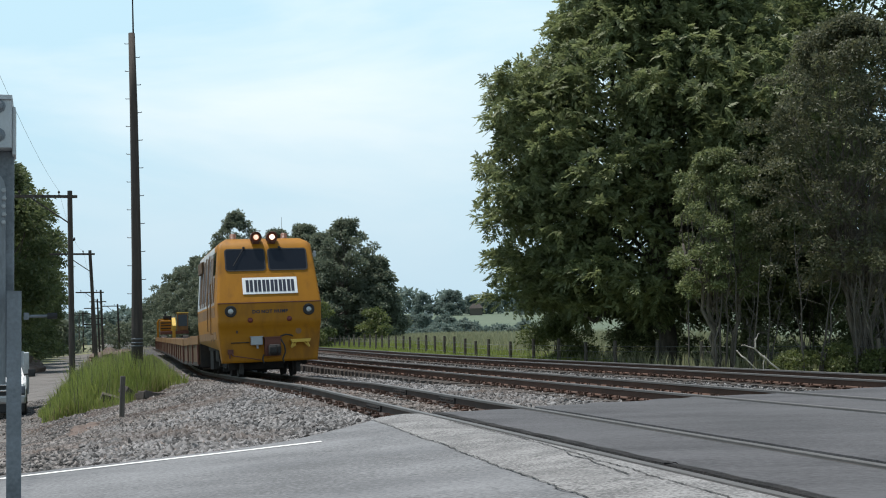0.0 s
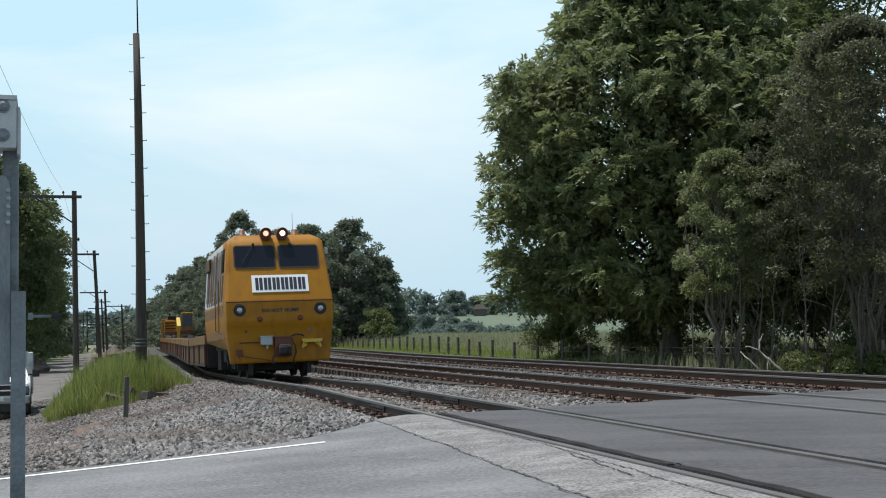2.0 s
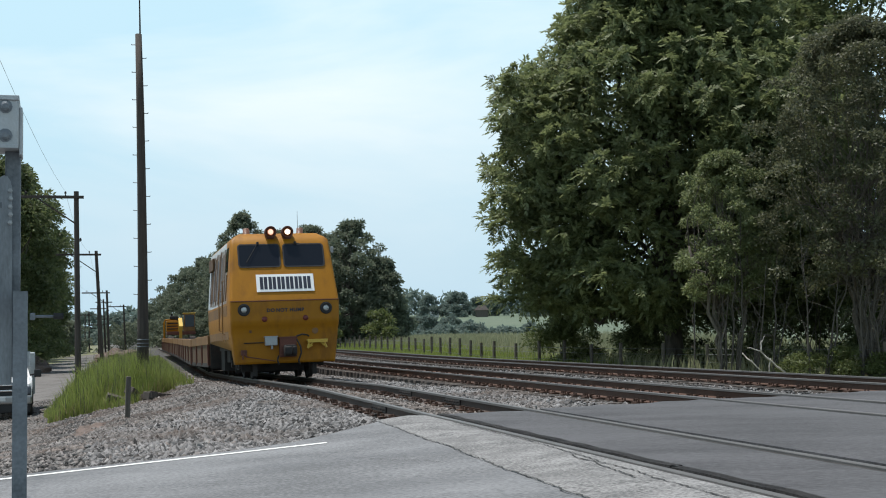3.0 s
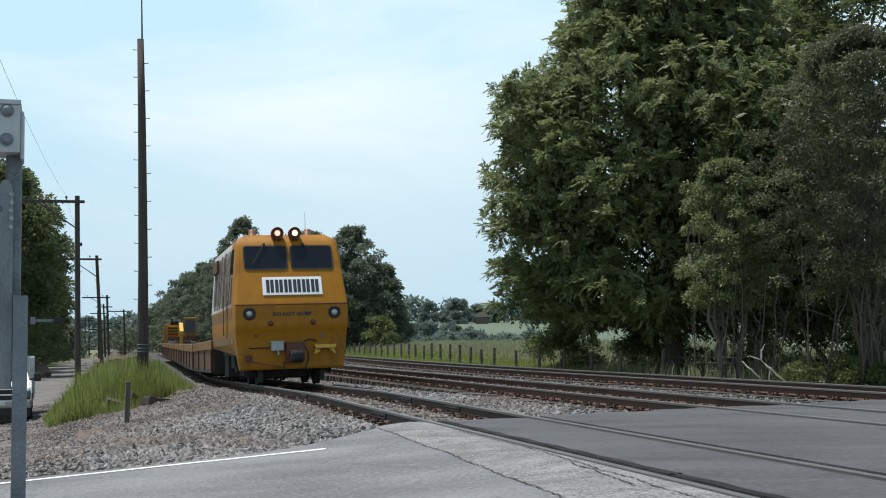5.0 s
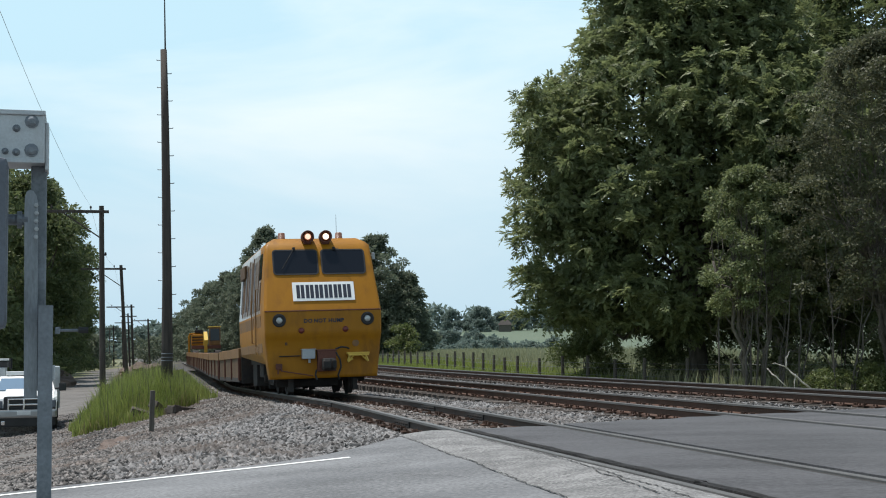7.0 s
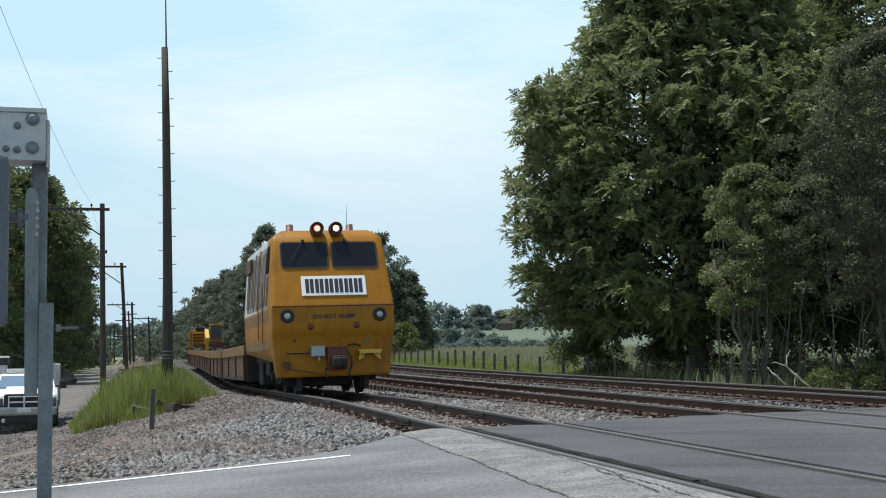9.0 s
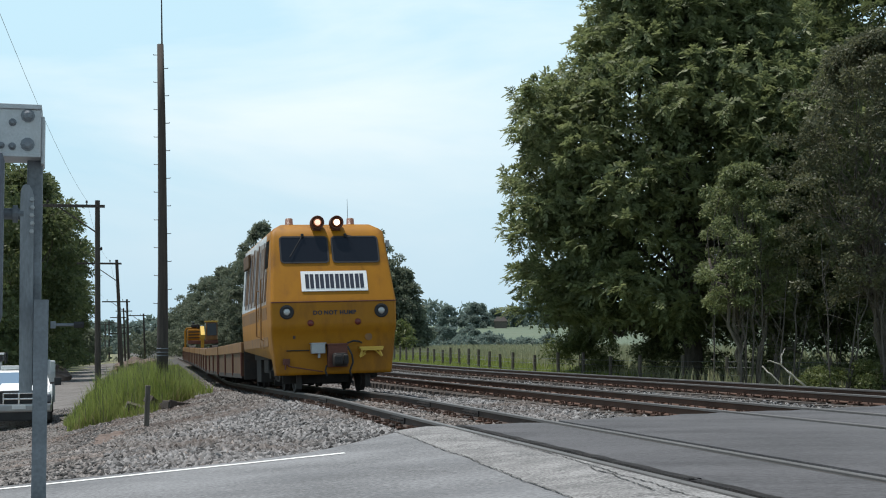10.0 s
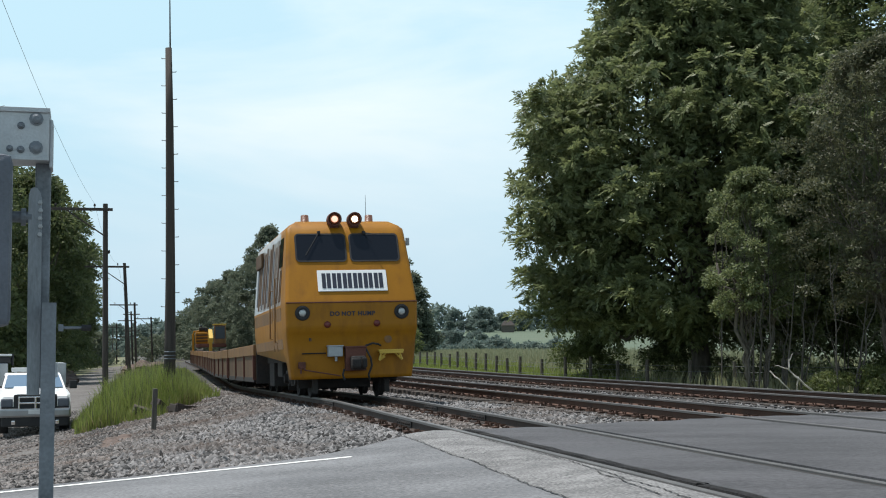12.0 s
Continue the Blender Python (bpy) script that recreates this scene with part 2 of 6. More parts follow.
M_RED = mat("red_lens", (0.13, 0.020, 0.014), 0.4, spread=0.2, fine=60)
M_AMBER = mat("amber_beacon", (0.17, 0.075, 0.045), 0.4, spread=0.2, fine=60)
M_ROOF_FAR = mat("far_roof", (0.30, 0.21, 0.19), 0.8, spread=0.2)
M_WIRE = mat("wire", (0.16, 0.17, 0.18), 0.6, metal=0.4, spread=0.1, bump=0)


def glass_mat(name, tint, rough=0.05):
    m = bpy.data.materials.new(name)
    m.use_nodes = True
    b = m.node_tree.nodes["Principled BSDF"]
    b.inputs["Base Color"].default_value = (*tint, 1)
    b.inputs["Roughness"].default_value = rough
    b.inputs["Specular IOR Level"].default_value = 0.4
    return m


M_GLASS = glass_mat("dark_tinted_glass", (0.012, 0.014, 0.018))
# blue, part-metal base: the sky's reflection is painted into the glass
M_CARGLASS = glass_mat("sky_tinted_glass", (0.30, 0.42, 0.52), 0.04)
M_CARGLASS.node_tree.nodes["Principled BSDF"].inputs["Metallic"].default_value = 0.6


def ground_mat():
    """Crushed stone by the track, dusty gravel on the lot, grass on the field: laid out by the sheet's own masks."""
    m = bpy.data.materials.new("ground")
    m.use_nodes = True
    n, l = m.node_tree.nodes, m.node_tree.links
    b = n["Principled BSDF"]
    b.inputs["Roughness"].default_value = 0.95
    tc = n.new("ShaderNodeTexCoord")

    def noise_node(scale, detail=6.0, rough=0.6):
        k = n.new("ShaderNodeTexNoise")
        k.inputs["Scale"].default_value, k.inputs["Detail"].default_value, k.inputs["Roughness"].default_value = scale, detail, rough
        l.new(tc.outputs["Object"], k.inputs["Vector"])
        return k

    def ramp(source, stops):
        r = n.new("ShaderNodeValToRGB")
        r.color_ramp.elements[0].position, r.color_ramp.elements[0].color = stops[0][0], (*stops[0][1], 1)
        r.color_ramp.elements[1].position, r.color_ramp.elements[1].color = stops[-1][0], (*stops[-1][1], 1)
        for p, c in stops[1:-1]:
            r.color_ramp.elements.new(p).color = (*c, 1)
        l.new(source, r.inputs["Fac"])
        return r.outputs["Color"]

    def mask(name, k):
        a = n.new("ShaderNodeAttribute")
        a.attribute_name = name
        s = n.new("ShaderNodeMath")
        s.operation = "MULTIPLY_ADD"
        l.new(k.outputs["Fac"], s.inputs[0])
        s.inputs[1].default_value = 0.9
        l.new(a.outputs["Fac"], s.inputs[2])
        r = n.new("ShaderNodeMapRange")
        r.inputs["From Min"].default_value, r.inputs["From Max"].default_value = 0.85, 1.05
        l.new(s.outputs[0], r.inputs["Value"])
        return r.outputs["Result"]

    def mix(f, a, c):
        x = n.new("ShaderNodeMix")
        x.data_type = "RGBA"
        l.new(f, x.inputs[0])
        l.new(a, x.inputs[6])
        l.new(c, x.inputs[7])
        return x.outputs[2]

    fine, wide, far = noise_node(16.0, 8.0, 0.7), noise_node(0.5), noise_node(0.03)
    # near-black stone tones put the shade between loose stones into the colour
    stone = ramp(fine.outputs["Fac"], [(0.35, (0.022, 0.020, 0.019)), (0.55, (0.06, 0.055, 0.05)), (0.72, (0.15, 0.14, 0.13))])
    lot = ramp(fine.outputs["Fac"], [(0.32, (0.065, 0.06, 0.056)), (0.55, (0.125, 0.116, 0.108)), (0.7, (0.20, 0.188, 0.178))])
    grass = ramp(wide.outputs["Fac"], [(0.30, (0.085, 0.105, 0.038)), (0.5, (0.14, 0.15, 0.065)), (0.7, (0.20, 0.185, 0.095))])
    field = ramp(far.outputs["Fac"], [(0.30, (0.075, 0.108, 0.066)), (0.6, (0.100, 0.130, 0.082)), (0.75, (0.125, 0.134, 0.092))])
    dust = ramp(wide.outputs["Fac"], [(0.34, (0.095, 0.084, 0.075)), (0.5, (0.155, 0.143, 0.130)), (0.66, (0.215, 0.204, 0.190))])
    half = n.new("ShaderNodeValue")
    half.outputs[0].default_value = 0.5
    c = mix(mask("lot", wide), stone, mix(half.outputs[0], lot, dust))
    c = mix(mask("grass", wide), c, grass)
    c = mix(mask("field", wide), c, field)
    l.new(c, b.inputs["Base Color"])
    bp = n.new("ShaderNodeBump")
    bp.inputs["Strength"].default_value, bp.inputs["Distance"].default_value = 0.8, 0.05
    l.new(fine.outputs["Fac"], bp.inputs["Height"])
    l.new(bp.outputs["Normal"], b.inputs["Normal"])
    return m


M_GROUND = ground_mat()


# ---- mesh helpers ----
def part(name, bm, material, parent=None, label="", smooth=False, m=None):
    """Links a bmesh as one mesh object, under a thing or a part."""
    me = bpy.data.meshes.new(name)
    bmesh.ops.recalc_face_normals(bm, faces=bm.faces)
    bm.to_mesh(me)
    bm.free()
    for q in (material if isinstance(material, (list, tuple)) else [material]):
        me.materials.append(q)
    if smooth:
        for f in me.polygons:
            f.use_smooth = True
    ob = new(name, me)
    if parent is not None:
        ob.parent = parent
    if m is not None:
        ob.matrix_basis = m
    if label:
        tagged(ob, label)
    return ob


def box(bm, x0, y0, z0, x1, y1, z1, bevel=0.0, m=None, mi=0):
    r = bmesh.ops.create_cube(bm, size=1.0)
    vs = r["verts"]
    for v in vs:
        v.co = Vector(((x0 + x1) / 2 + v.co.x * (x1 - x0), (y0 + y1) / 2 + v.co.y * (y1 - y0), (z0 + z1) / 2 + v.co.z * (z1 - z0)))
    faces = list({f for v in vs for f in v.link_faces})
    if bevel > 0:
        e = list({q for f in faces for q in f.edges})
        got = bmesh.ops.bevel(bm, geom=e, offset=bevel, segments=2, affect="EDGES", profile=0.6)
        faces = list({f for f in got["faces"]} | {f for f in faces if f.is_valid})
        vs = list({v for f in faces for v in f.verts})
    for f in faces:
        f.material_index = mi
    if m is not None:
        bmesh.ops.transform(bm, matrix=m, verts=vs)
    return vs


def tube(bm, a, c, r0, r1=None, sides=10, cap=True):
    """A tapered round bar from a to c."""
    a, c = Vector(a), Vector(c)
    r1 = r0 if r1 is None else r1
    q = (c - a).to_track_quat("Z", "Y").to_matrix()
    rings = []
    for p, r in ((a, r0), (c, r1)):
        rings.append([bm.verts.new(p + q @ Vector((r * math.cos(k * math.tau / sides), r * math.sin(k * math.tau / sides), 0))) for k in range(sides)])
    for k in range(sides):
        bm.faces.new((rings[0][k], rings[0][(k + 1) % sides], rings[1][(k + 1) % sides], rings[1][k]))
    if cap:
        bm.faces.new(rings[0][::-1])
        bm.faces.new(rings[1])
    return rings


def chain(bm, pts, radii, sides=8):
    """One bent, tapered round bar through the points."""
    pts = [Vector(p) for p in pts]
    rings = []
    for k, p in enumerate(pts):
        way = pts[min(k + 1, len(pts) - 1)] - pts[max(k - 1, 0)]
        q = way.to_track_quat("Z", "Y").to_matrix()
        if abs(way.normalized().z) > 0.7:
            q = Vector((0, 0, 1)).rotation_difference(way).to_matrix()
        rings.append([bm.verts.new(p + q @ Vector((radii[k] * math.cos(i * math.tau / sides), radii[k] * math.sin(i * math.tau / sides), 0))) for i in range(sides)])
    for a, c in zip(rings, rings[1:]):
        for i in range(sides):
            bm.faces.new((a[i], a[(i + 1) % sides], c[(i + 1) % sides], c[i]))
    bm.faces.new(rings[0][::-1])
    bm.faces.new(rings[-1])


def lathe(bm, profile, sides=20, m=None):
    """Turns (radius, height) steps about z."""
    rings = [[bm.verts.new((r * math.cos(k * math.tau / sides), r * math.sin(k * math.tau / sides), z)) for k in range(sides)] for r, z in profile]
    for a, c in zip(rings, rings[1:]):
        for k in range(sides):
            bm.faces.new((a[k], a[(k + 1) % sides], c[(k + 1) % sides], c[k]))
    bm.faces.new(rings[0][::-1])
    bm.faces.new(rings[-1])
    if m is not None:
        bmesh.ops.transform(bm, matrix=m, verts=[v for r in rings for v in r])


def prism(bm, outline, y0, y1, m=None):
    """Extrudes an (x, z) outline along y."""
    a = [bm.verts.new((x, y0, z)) for x, z in outline]
    c = [bm.verts.new((x, y1, z)) for x, z in outline]
    k = len(outline)
    for i in range(k):
        bm.faces.new((a[i], a[(i + 1) % k], c[(i + 1) % k], c[i]))
    bm.faces.new(a[::-1])
    bm.faces.new(c)
    if m is not None:
        bmesh.ops.transform(bm, matrix=m, verts=a + c)


def mesh_from(name, verts, faces_flat, corners, material, smooth=False):
    """A mesh object from numpy arrays; all faces have the same number of corners."""
    me = bpy.data.meshes.new(name)
    verts = np.asarray(verts, dtype=np.float32).reshape(-1, 3)
    idx = np.asarray(faces_flat, dtype=np.int32).reshape(-1)
    count = len(idx) // corners
    me.vertices.add(len(verts))
    me.vertices.foreach_set("co", verts.ravel())
    me.loops.add(len(idx))
    me.loops.foreach_set("vertex_index", idx)
    me.polygons.add(count)
    me.polygons.foreach_set("loop_start", np.arange(count, dtype=np.int32) * corners)
    me.materials.append(material)
    me.update(calc_edges=True)
    me.validate()
    if smooth:
        me.polygons.foreach_set("use_smooth", np.ones(count, dtype=bool))
    return new(name, me)


def empty(name, x=0.0, y=0.0, z=0.0, rz=0.0):
    ob = new(name)
    ob.empty_display_size = 0.2
    ob.matrix_basis = pose(x, y, z, 0, 0, rz)
    return ob


# ---- plan ----
# Along the siding: s runs away from the crossing, v to its right-hand side.
ALONG, ACROSS, ORIGIN = np.array([-0.2607, 0.9654]), np.array([0.9654, 0.2607]), np.array([-2.67, 28.49])


def smooth01(x, a, c):
    k = np.clip((np.asarray(x, dtype=float) - a) / (c - a), 0, 1)
    return k * k * (3 - 2 * k)


def sv(x, y):
    dx, dy = np.asarray(x, dtype=float) - ORIGIN[0], np.asarray(y, dtype=float) - ORIGIN[1]
    return dx * ALONG[0] + dy * ALONG[1], dx * ACROSS[0] + dy * ACROSS[1]


def xy(s, v):
    return ORIGIN[0] + s * ALONG[0] + v * ACROSS[0], ORIGIN[1] + s * ALONG[1] + v * ACROSS[1]


TABLE_S = np.arange(-70.0, 400.0, 0.5)
# the siding bends very slightly to the right in the distance; the main tracks draw in towards it
TABLE_V = {
    "siding": 0.024 * np.clip(TABLE_S - 12.0, 0, None) * smooth01(TABLE_S, 5, 45),
    "near_main": 4.30 - 0.020 * np.clip(TABLE_S, -30, 30) + 0.030 * np.clip(TABLE_S - 12.0, 0, None) * smooth01(TABLE_S, 5, 45),
    "far_main": 9.15 - 0.020 * np.clip(TABLE_S, -30, 30) + 0.030 * np.clip(TABLE_S - 12.0, 0, None) * smooth01(TABLE_S, 5, 45),
}


def track_v(name, s):
    return np.interp(s, TABLE_S, TABLE_V[name])


def rail_z(name, s):
    """Height of the rail heads."""
    if name == "siding":
        return -0.0145 * np.clip(np.asarray(s, dtype=float) + 2.3, 0, 26.0)
    return 0.03 + 0.0 * np.asarray(s, dtype=float)


def track_point(name, s, off=0.0):
    """A point on a track's centre line, off metres to its right, and its heading in degrees."""
    a, c = xy(s, track_v(name, s)), xy(s + 0.5, track_v(name, s + 0.5))
    d = np.array([c[0] - a[0], c[1] - a[1]])
    d /= np.hypot(*d)
    return a[0] + d[1] * off, a[1] - d[0] * off, float(rail_z(name, s)), math.degrees(math.atan2(-d[0], d[1]))


V_BANK = np.array([-400, -90, -60, -42, -30, -8.2, -6.5, -4.3, -3.0, -1.9, 1.9, 2.6, 11.3, 12.8, 15.0, 26, 60, 400.0])
Z_BANK = np.array([0.5, 0, -0.6, -1.0, -1.50, -1.52, -1.28, -0.74, -0.48, -0.22, -0.21, -0.205, -0.205, -0.65, -0.90, -0.95, -0.5, 0.0])
V_ROAD = np.array([-400, -30, -12, -6.8, -1.2, 12.0, 16, 60, 400])
Z_ROAD = np.array([-1.8, -1.7, -0.92, -0.425, -0.01, 0.0, -0.1, -0.5, -0.5])


def road_z(x, y):
    return np.interp(sv(x, y)[1], V_ROAD, Z_ROAD)


def ground_z(x, y):
    s, v = sv(x, y)
    v0 = v - track_v("siding", s) * (v > -60)
    z = np.interp(v0, V_BANK, Z_BANK) + rail_z("siding", s) * np.exp(-(v0 / 4.5) ** 2)
    k = smooth01(s, -15.5, 3.0)
    left = np.interp(v0, V_ROAD, Z_ROAD) - 0.06
    side = smooth01(v0, -2.2, -3.4)
    zz = (left * (1 - k) + z * k) * side + z * (1 - side)
    zz = np.where(v0 > -2.2, z, zz)
    # right-hand field rises in the distance
    zz = zz + smooth01(v0, 12, 24) * (0.9 * smooth01(s, 30, 75) + 0.022 * np.clip(s - 250, 0, 450))
    zz = zz + 0.004 * np.clip(np.hypot(x, y) - 500, 0, 2000) * smooth01(v0, -60, -20)
    return zz


# ---- ground sheet ----
def steps(lo, hi, inner_lo, inner_hi, step):
    a = list(np.arange(inner_lo, inner_hi + 1e-6, step))
    k = step
    while a[-1] < hi:
        k *= 1.16
        a.append(a[-1] + k)
    k = step
    while a[0] > lo:
        k *= 1.16
        a.insert(0, a[0] - k)
    return np.array(a)


def build_ground():
    gx, gy = steps(-2600, 2600, -22, 24, 0.40), steps(-300, 4200, 6, 75, 0.40)
    X, Y = np.meshgrid(gx, gy)
    X, Y = X.ravel(), Y.ravel()
    s, v = sv(X, Y)
    Z = ground_z(X, Y)
    bumps = np.array([noise.noise((x * 0.9, y * 0.9, 0.0)) for x, y in zip(X, Y)])
    Z += 0.035 * bumps * smooth01(np.abs(v), 2.2, 4.0)
    nx, ny = len(gx), len(gy)
    i = (np.arange(ny - 1)[:, None] * nx + np.arange(nx - 1)[None, :]).ravel()
    ob = mesh_from("ground", np.stack([X, Y, Z], 1), np.stack([i, i + 1, i + nx + 1, i + nx], 1), 4, M_GROUND, smooth=True)
    v0 = v - track_v("siding", s)
    masks = {
        "lot": smooth01(-v0, 4.8, 7.0) * 0.95,
        "grass": np.maximum(smooth01(v0, 12.2, 13.2), np.maximum(smooth01(-v0, 2.6, 3.6) * smooth01(s, 7.5, 10) * smooth01(-v0, 6.6, 5.8), smooth01(-v0, 10.5, 13.0) * smooth01(s, 60, 75))),
        "field": smooth01(v0, 20.0, 26.0) * smooth01(s, 40.0, 70.0),
    }
    for name, values in masks.items():
        at = ob.data.attributes.new(name, "FLOAT", "POINT")
        at.data.foreach_set("value", values.astype(np.float32))
    tagged(ob, "gravel trackside ground with grassy field beyond", "ground", kind="structure")


build_ground()


def scatter_stones(name, count, s0, s1, v0, v1, size, material, label, keep=None, lift=0.0):
    """Loose crushed stones, each with its own uneven shape."""
    rng = np.random.default_rng(len(name) * 7 + count)
    u = rng.random(count) ** 1.35
    s, v = s0 + (s1 - s0) * u, v0 + (v1 - v0) * rng.random(count)
    if keep is not None:
        k = keep(s, v)
        s, v = s[k], v[k]
    count = len(s)
    x, y = xy(s, v + track_v("siding", s))
    z = ground_z(x, y) + lift
    base = np.array([(1, 0, 0), (-1, 0, 0), (0, 1, 0), (0, -1, 0), (0, 0, 1), (0, 0, -1)], dtype=float)
    r = size * (0.55 + 0.9 * rng.random((count, 1, 1)) ** 1.5)
    p = base[None] * r * (0.6 + 0.8 * rng.random((count, 6, 1))) + rng.normal(0, 0.22, (count, 6, 3)) * r
    a = rng.random(count) * math.tau
    t = rng.normal(0, 0.7, count)
    ca, sa, ct, st = np.cos(a)[:, None], np.sin(a)[:, None], np.cos(t)[:, None], np.sin(t)[:, None]
    px, py, pz = p[..., 0], p[..., 1], p[..., 2] * 0.55
    px, pz = px * ct - pz * st, px * st + pz * ct
    px, py = px * ca - py * sa, px * sa + py * ca
    q = np.stack([px + x[:, None], py + y[:, None], pz + z[:, None] + size * 0.15], 2)
    tri = np.array([(0, 2, 4), (2, 1, 4), (1, 3, 4), (3, 0, 4), (2, 0, 5), (1, 2, 5), (3, 1, 5), (0, 3, 5)])
    f = (tri[None] + 6 * np.arange(count)[:, None, None])
    ob = mesh_from(name, q, f, 3, material)
    return tagged(ob, label, "gravel", kind="stuff")


EDGE_V = np.array([-60, -3.0, -2.0, -1.3, 1.2, 2.4, 3.5, 5.0, 6.8, 10.0, 40.0])
EDGE_S = np.array([-14.25, -14.2, -13.2, -12.1, -11.6, -11.3, -10.9, -10.6, -10.0, -9.0, 0.0])


def off_road(s, v):
    return s > np.interp(v, EDGE_V, EDGE_S) + 0.05




def clean_bank(s, v):
    """Where the bank's stone is fresh and pale, near the road."""
    return np.array([noise.noise((a * 0.35, c * 0.6, 6.0)) * 1.6 for a, c in zip(s, v)]) + (-3.0 - s) * 0.16 + (v + 3.2) * 0.35 > 0


scatter_stones("ballast_bank", 66000, -14.2, 32, -5.0, -0.95, 0.043, M_STONE_BANK, "dusty brown-grey crushed stone sloping down beside the siding", lambda s, v: off_road(s, v) & ~clean_bank(s, v))
scatter_stones("fresh_ballast", 66000, -14.2, 32, -5.0, -0.95, 0.046, M_STONE, "pale crushed stone on the bank beside the road", lambda s, v: off_road(s, v) & clean_bank(s, v))
scatter_stones("siding_ballast", 7000, -12, 34, -0.72, 0.72, 0.040, M_STONE_DARK, "dusty stones between the rails of the siding", off_road)
scatter_stones("middle_ballast", 26000, -11.5, 45, 0.95, 3.5, 0.044, M_STONE, "pale crushed stone between the tracks", off_road)
scatter_stones("main_ballast", 22000, -11, 55, 3.4, 11.6, 0.038, M_STONE, "pale crushed stone under the main tracks", off_road)
scatter_stones("lot_gravel", 42000, -14.2, 26, -12.0, -3.0, 0.034, M_STONE_DARK, "dusty grey gravel on the lot beside the road", off_road)


# ---- tracks ----
RAIL_SECTION = [(-0.07, -0.17), (0.07, -0.17), (0.07, -0.155), (0.012, -0.135), (0.010, -0.045), (0.036, -0.036), (0.036, -0.006), (0.030, 0.0),
                (-0.030, 0.0), (-0.036, -0.006), (-0.036, -0.036), (-0.010, -0.045), (-0.012, -0.135), (-0.07, -0.155)]


def build_rail(track, off, parent, far):
    k = len(RAIL_SECTION)
    s = np.concatenate([np.arange(-60, 20, 2.0), np.arange(20, far, 5.0)])
    bm = bmesh.new()
    rings = []
    for q in s:
        ring = []
        for a, h in RAIL_SECTION:
            x, y, z, _ = track_point(track, q, off + a)
            ring.append(bm.verts.new((x, y, z + h)))
        rings.append(ring)
    for a, c in zip(rings, rings[1:]):
        for i in range(k):
            f = bm.faces.new((a[i], a[(i + 1) % k], c[(i + 1) % k], c[i]))
            f.material_index = 1 if i in (5, 6, 7, 8, 9) else 0
    bm.faces.new(rings[0])
    bm.faces.new(rings[-1][::-1])
    return part("rail", bm, [M_RAIL_OLD if track == "siding" else M_RAIL, M_RAILTOP], parent)


def build_track(name, label, far, plates):
    top = tagged(empty("railway_track"), label, "railway track", group="railway tracks", kind="structure")
    for off in (-0.753, 0.753):
        build_rail(name, off, top, far)
    bm = bmesh.new()
    box(bm, -1.3, -0.115, -0.19, 1.3, 0.115, 0.0, 0.012)
    bmesh.ops.recalc_face_normals(bm, faces=bm.faces)
    tie = bpy.data.meshes.new("tie")
    bm.to_mesh(tie)
    bm.free()
    tie.materials.append(M_TIE)
    rng = random.Random(name)
    fast = bmesh.new()
    start = float(np.interp(float(track_v(name, -6.0)), EDGE_V, EDGE_S)) - 1.0
    q = start
    while q < min(far, 85):
        x, y, z, rz = track_point(name, q)
        ob = new("tie", tie)
        ob.parent = top
        ob.matrix_basis = pose(x, y, z - 0.185 - rng.random() * 0.015, 0, 0, rz + rng.uniform(-1.2, 1.2)) @ Matrix.Translation((rng.uniform(-0.035, 0.035), 0, 0))
        if plates and q < 45:
            m = pose(x, y, z - 0.17, 0, 0, rz)
            for off in (-0.753, 0.753):
                box(fast, off - 0.17, -0.09, -0.02, off + 0.17, 0.09, 0.006, m=m)
                for dx in (-0.10, 0.10):
                    for dy in (-0.05, 0.05):
                        box(fast, off + dx - 0.012, dy - 0.012, 0.0, off + dx + 0.012, dy + 0.012, 0.045, m=m)
                if int(q * 2) % 2 == 0:
                    for dy in (-0.15, 0.15):
                        box(fast, off - 0.10, dy - 0.02, -0.01, off + 0.10, dy + 0.02, 0.05, m=m)
        q += 0.545
    tagged(part("rail_fasteners", fast, M_RAIL, top), "rusty tie plates and spikes", kind="stuff")
    return top


siding = build_track("siding", "older siding track with rusty rails and worn wooden ties", 140, True)
near_main = build_track("near_main", "main line track with rust-brown rails on clean ballast", 160, True)
far_main = build_track("far_main", "main line track with rust-brown rails beside the fence", 160, True)


def joint_bar(s, off):
    bm = bmesh.new()
    x, y, z, rz = track_point("siding", s, off)
    for side in (-1, 1):
        box(bm, side * 0.018 - 0.016, -0.45, -0.13, side * 0.018 + 0.016, 0.45, -0.03, 0.008)
        for k in range(6):
            tube(bm, (side * 0.03, -0.375 + 0.15 * k, -0.08), (side * 0.075, -0.375 + 0.15 * k, -0.08), 0.017, sides=6)
    box(bm, -0.13, -0.16, -0.175, 0.13, 0.16, -0.15, 0.006)
    part("joint_bar", bm, M_STEEL_DARK, siding, "bolted rail joint", m=pose(x, y, z, 0, 0, rz))


for js, jo in ((-7.64, 0.753), (-4.3, 0.753), (-9.0, -0.753), (-1.6, -0.753)):
    joint_bar(js, jo)


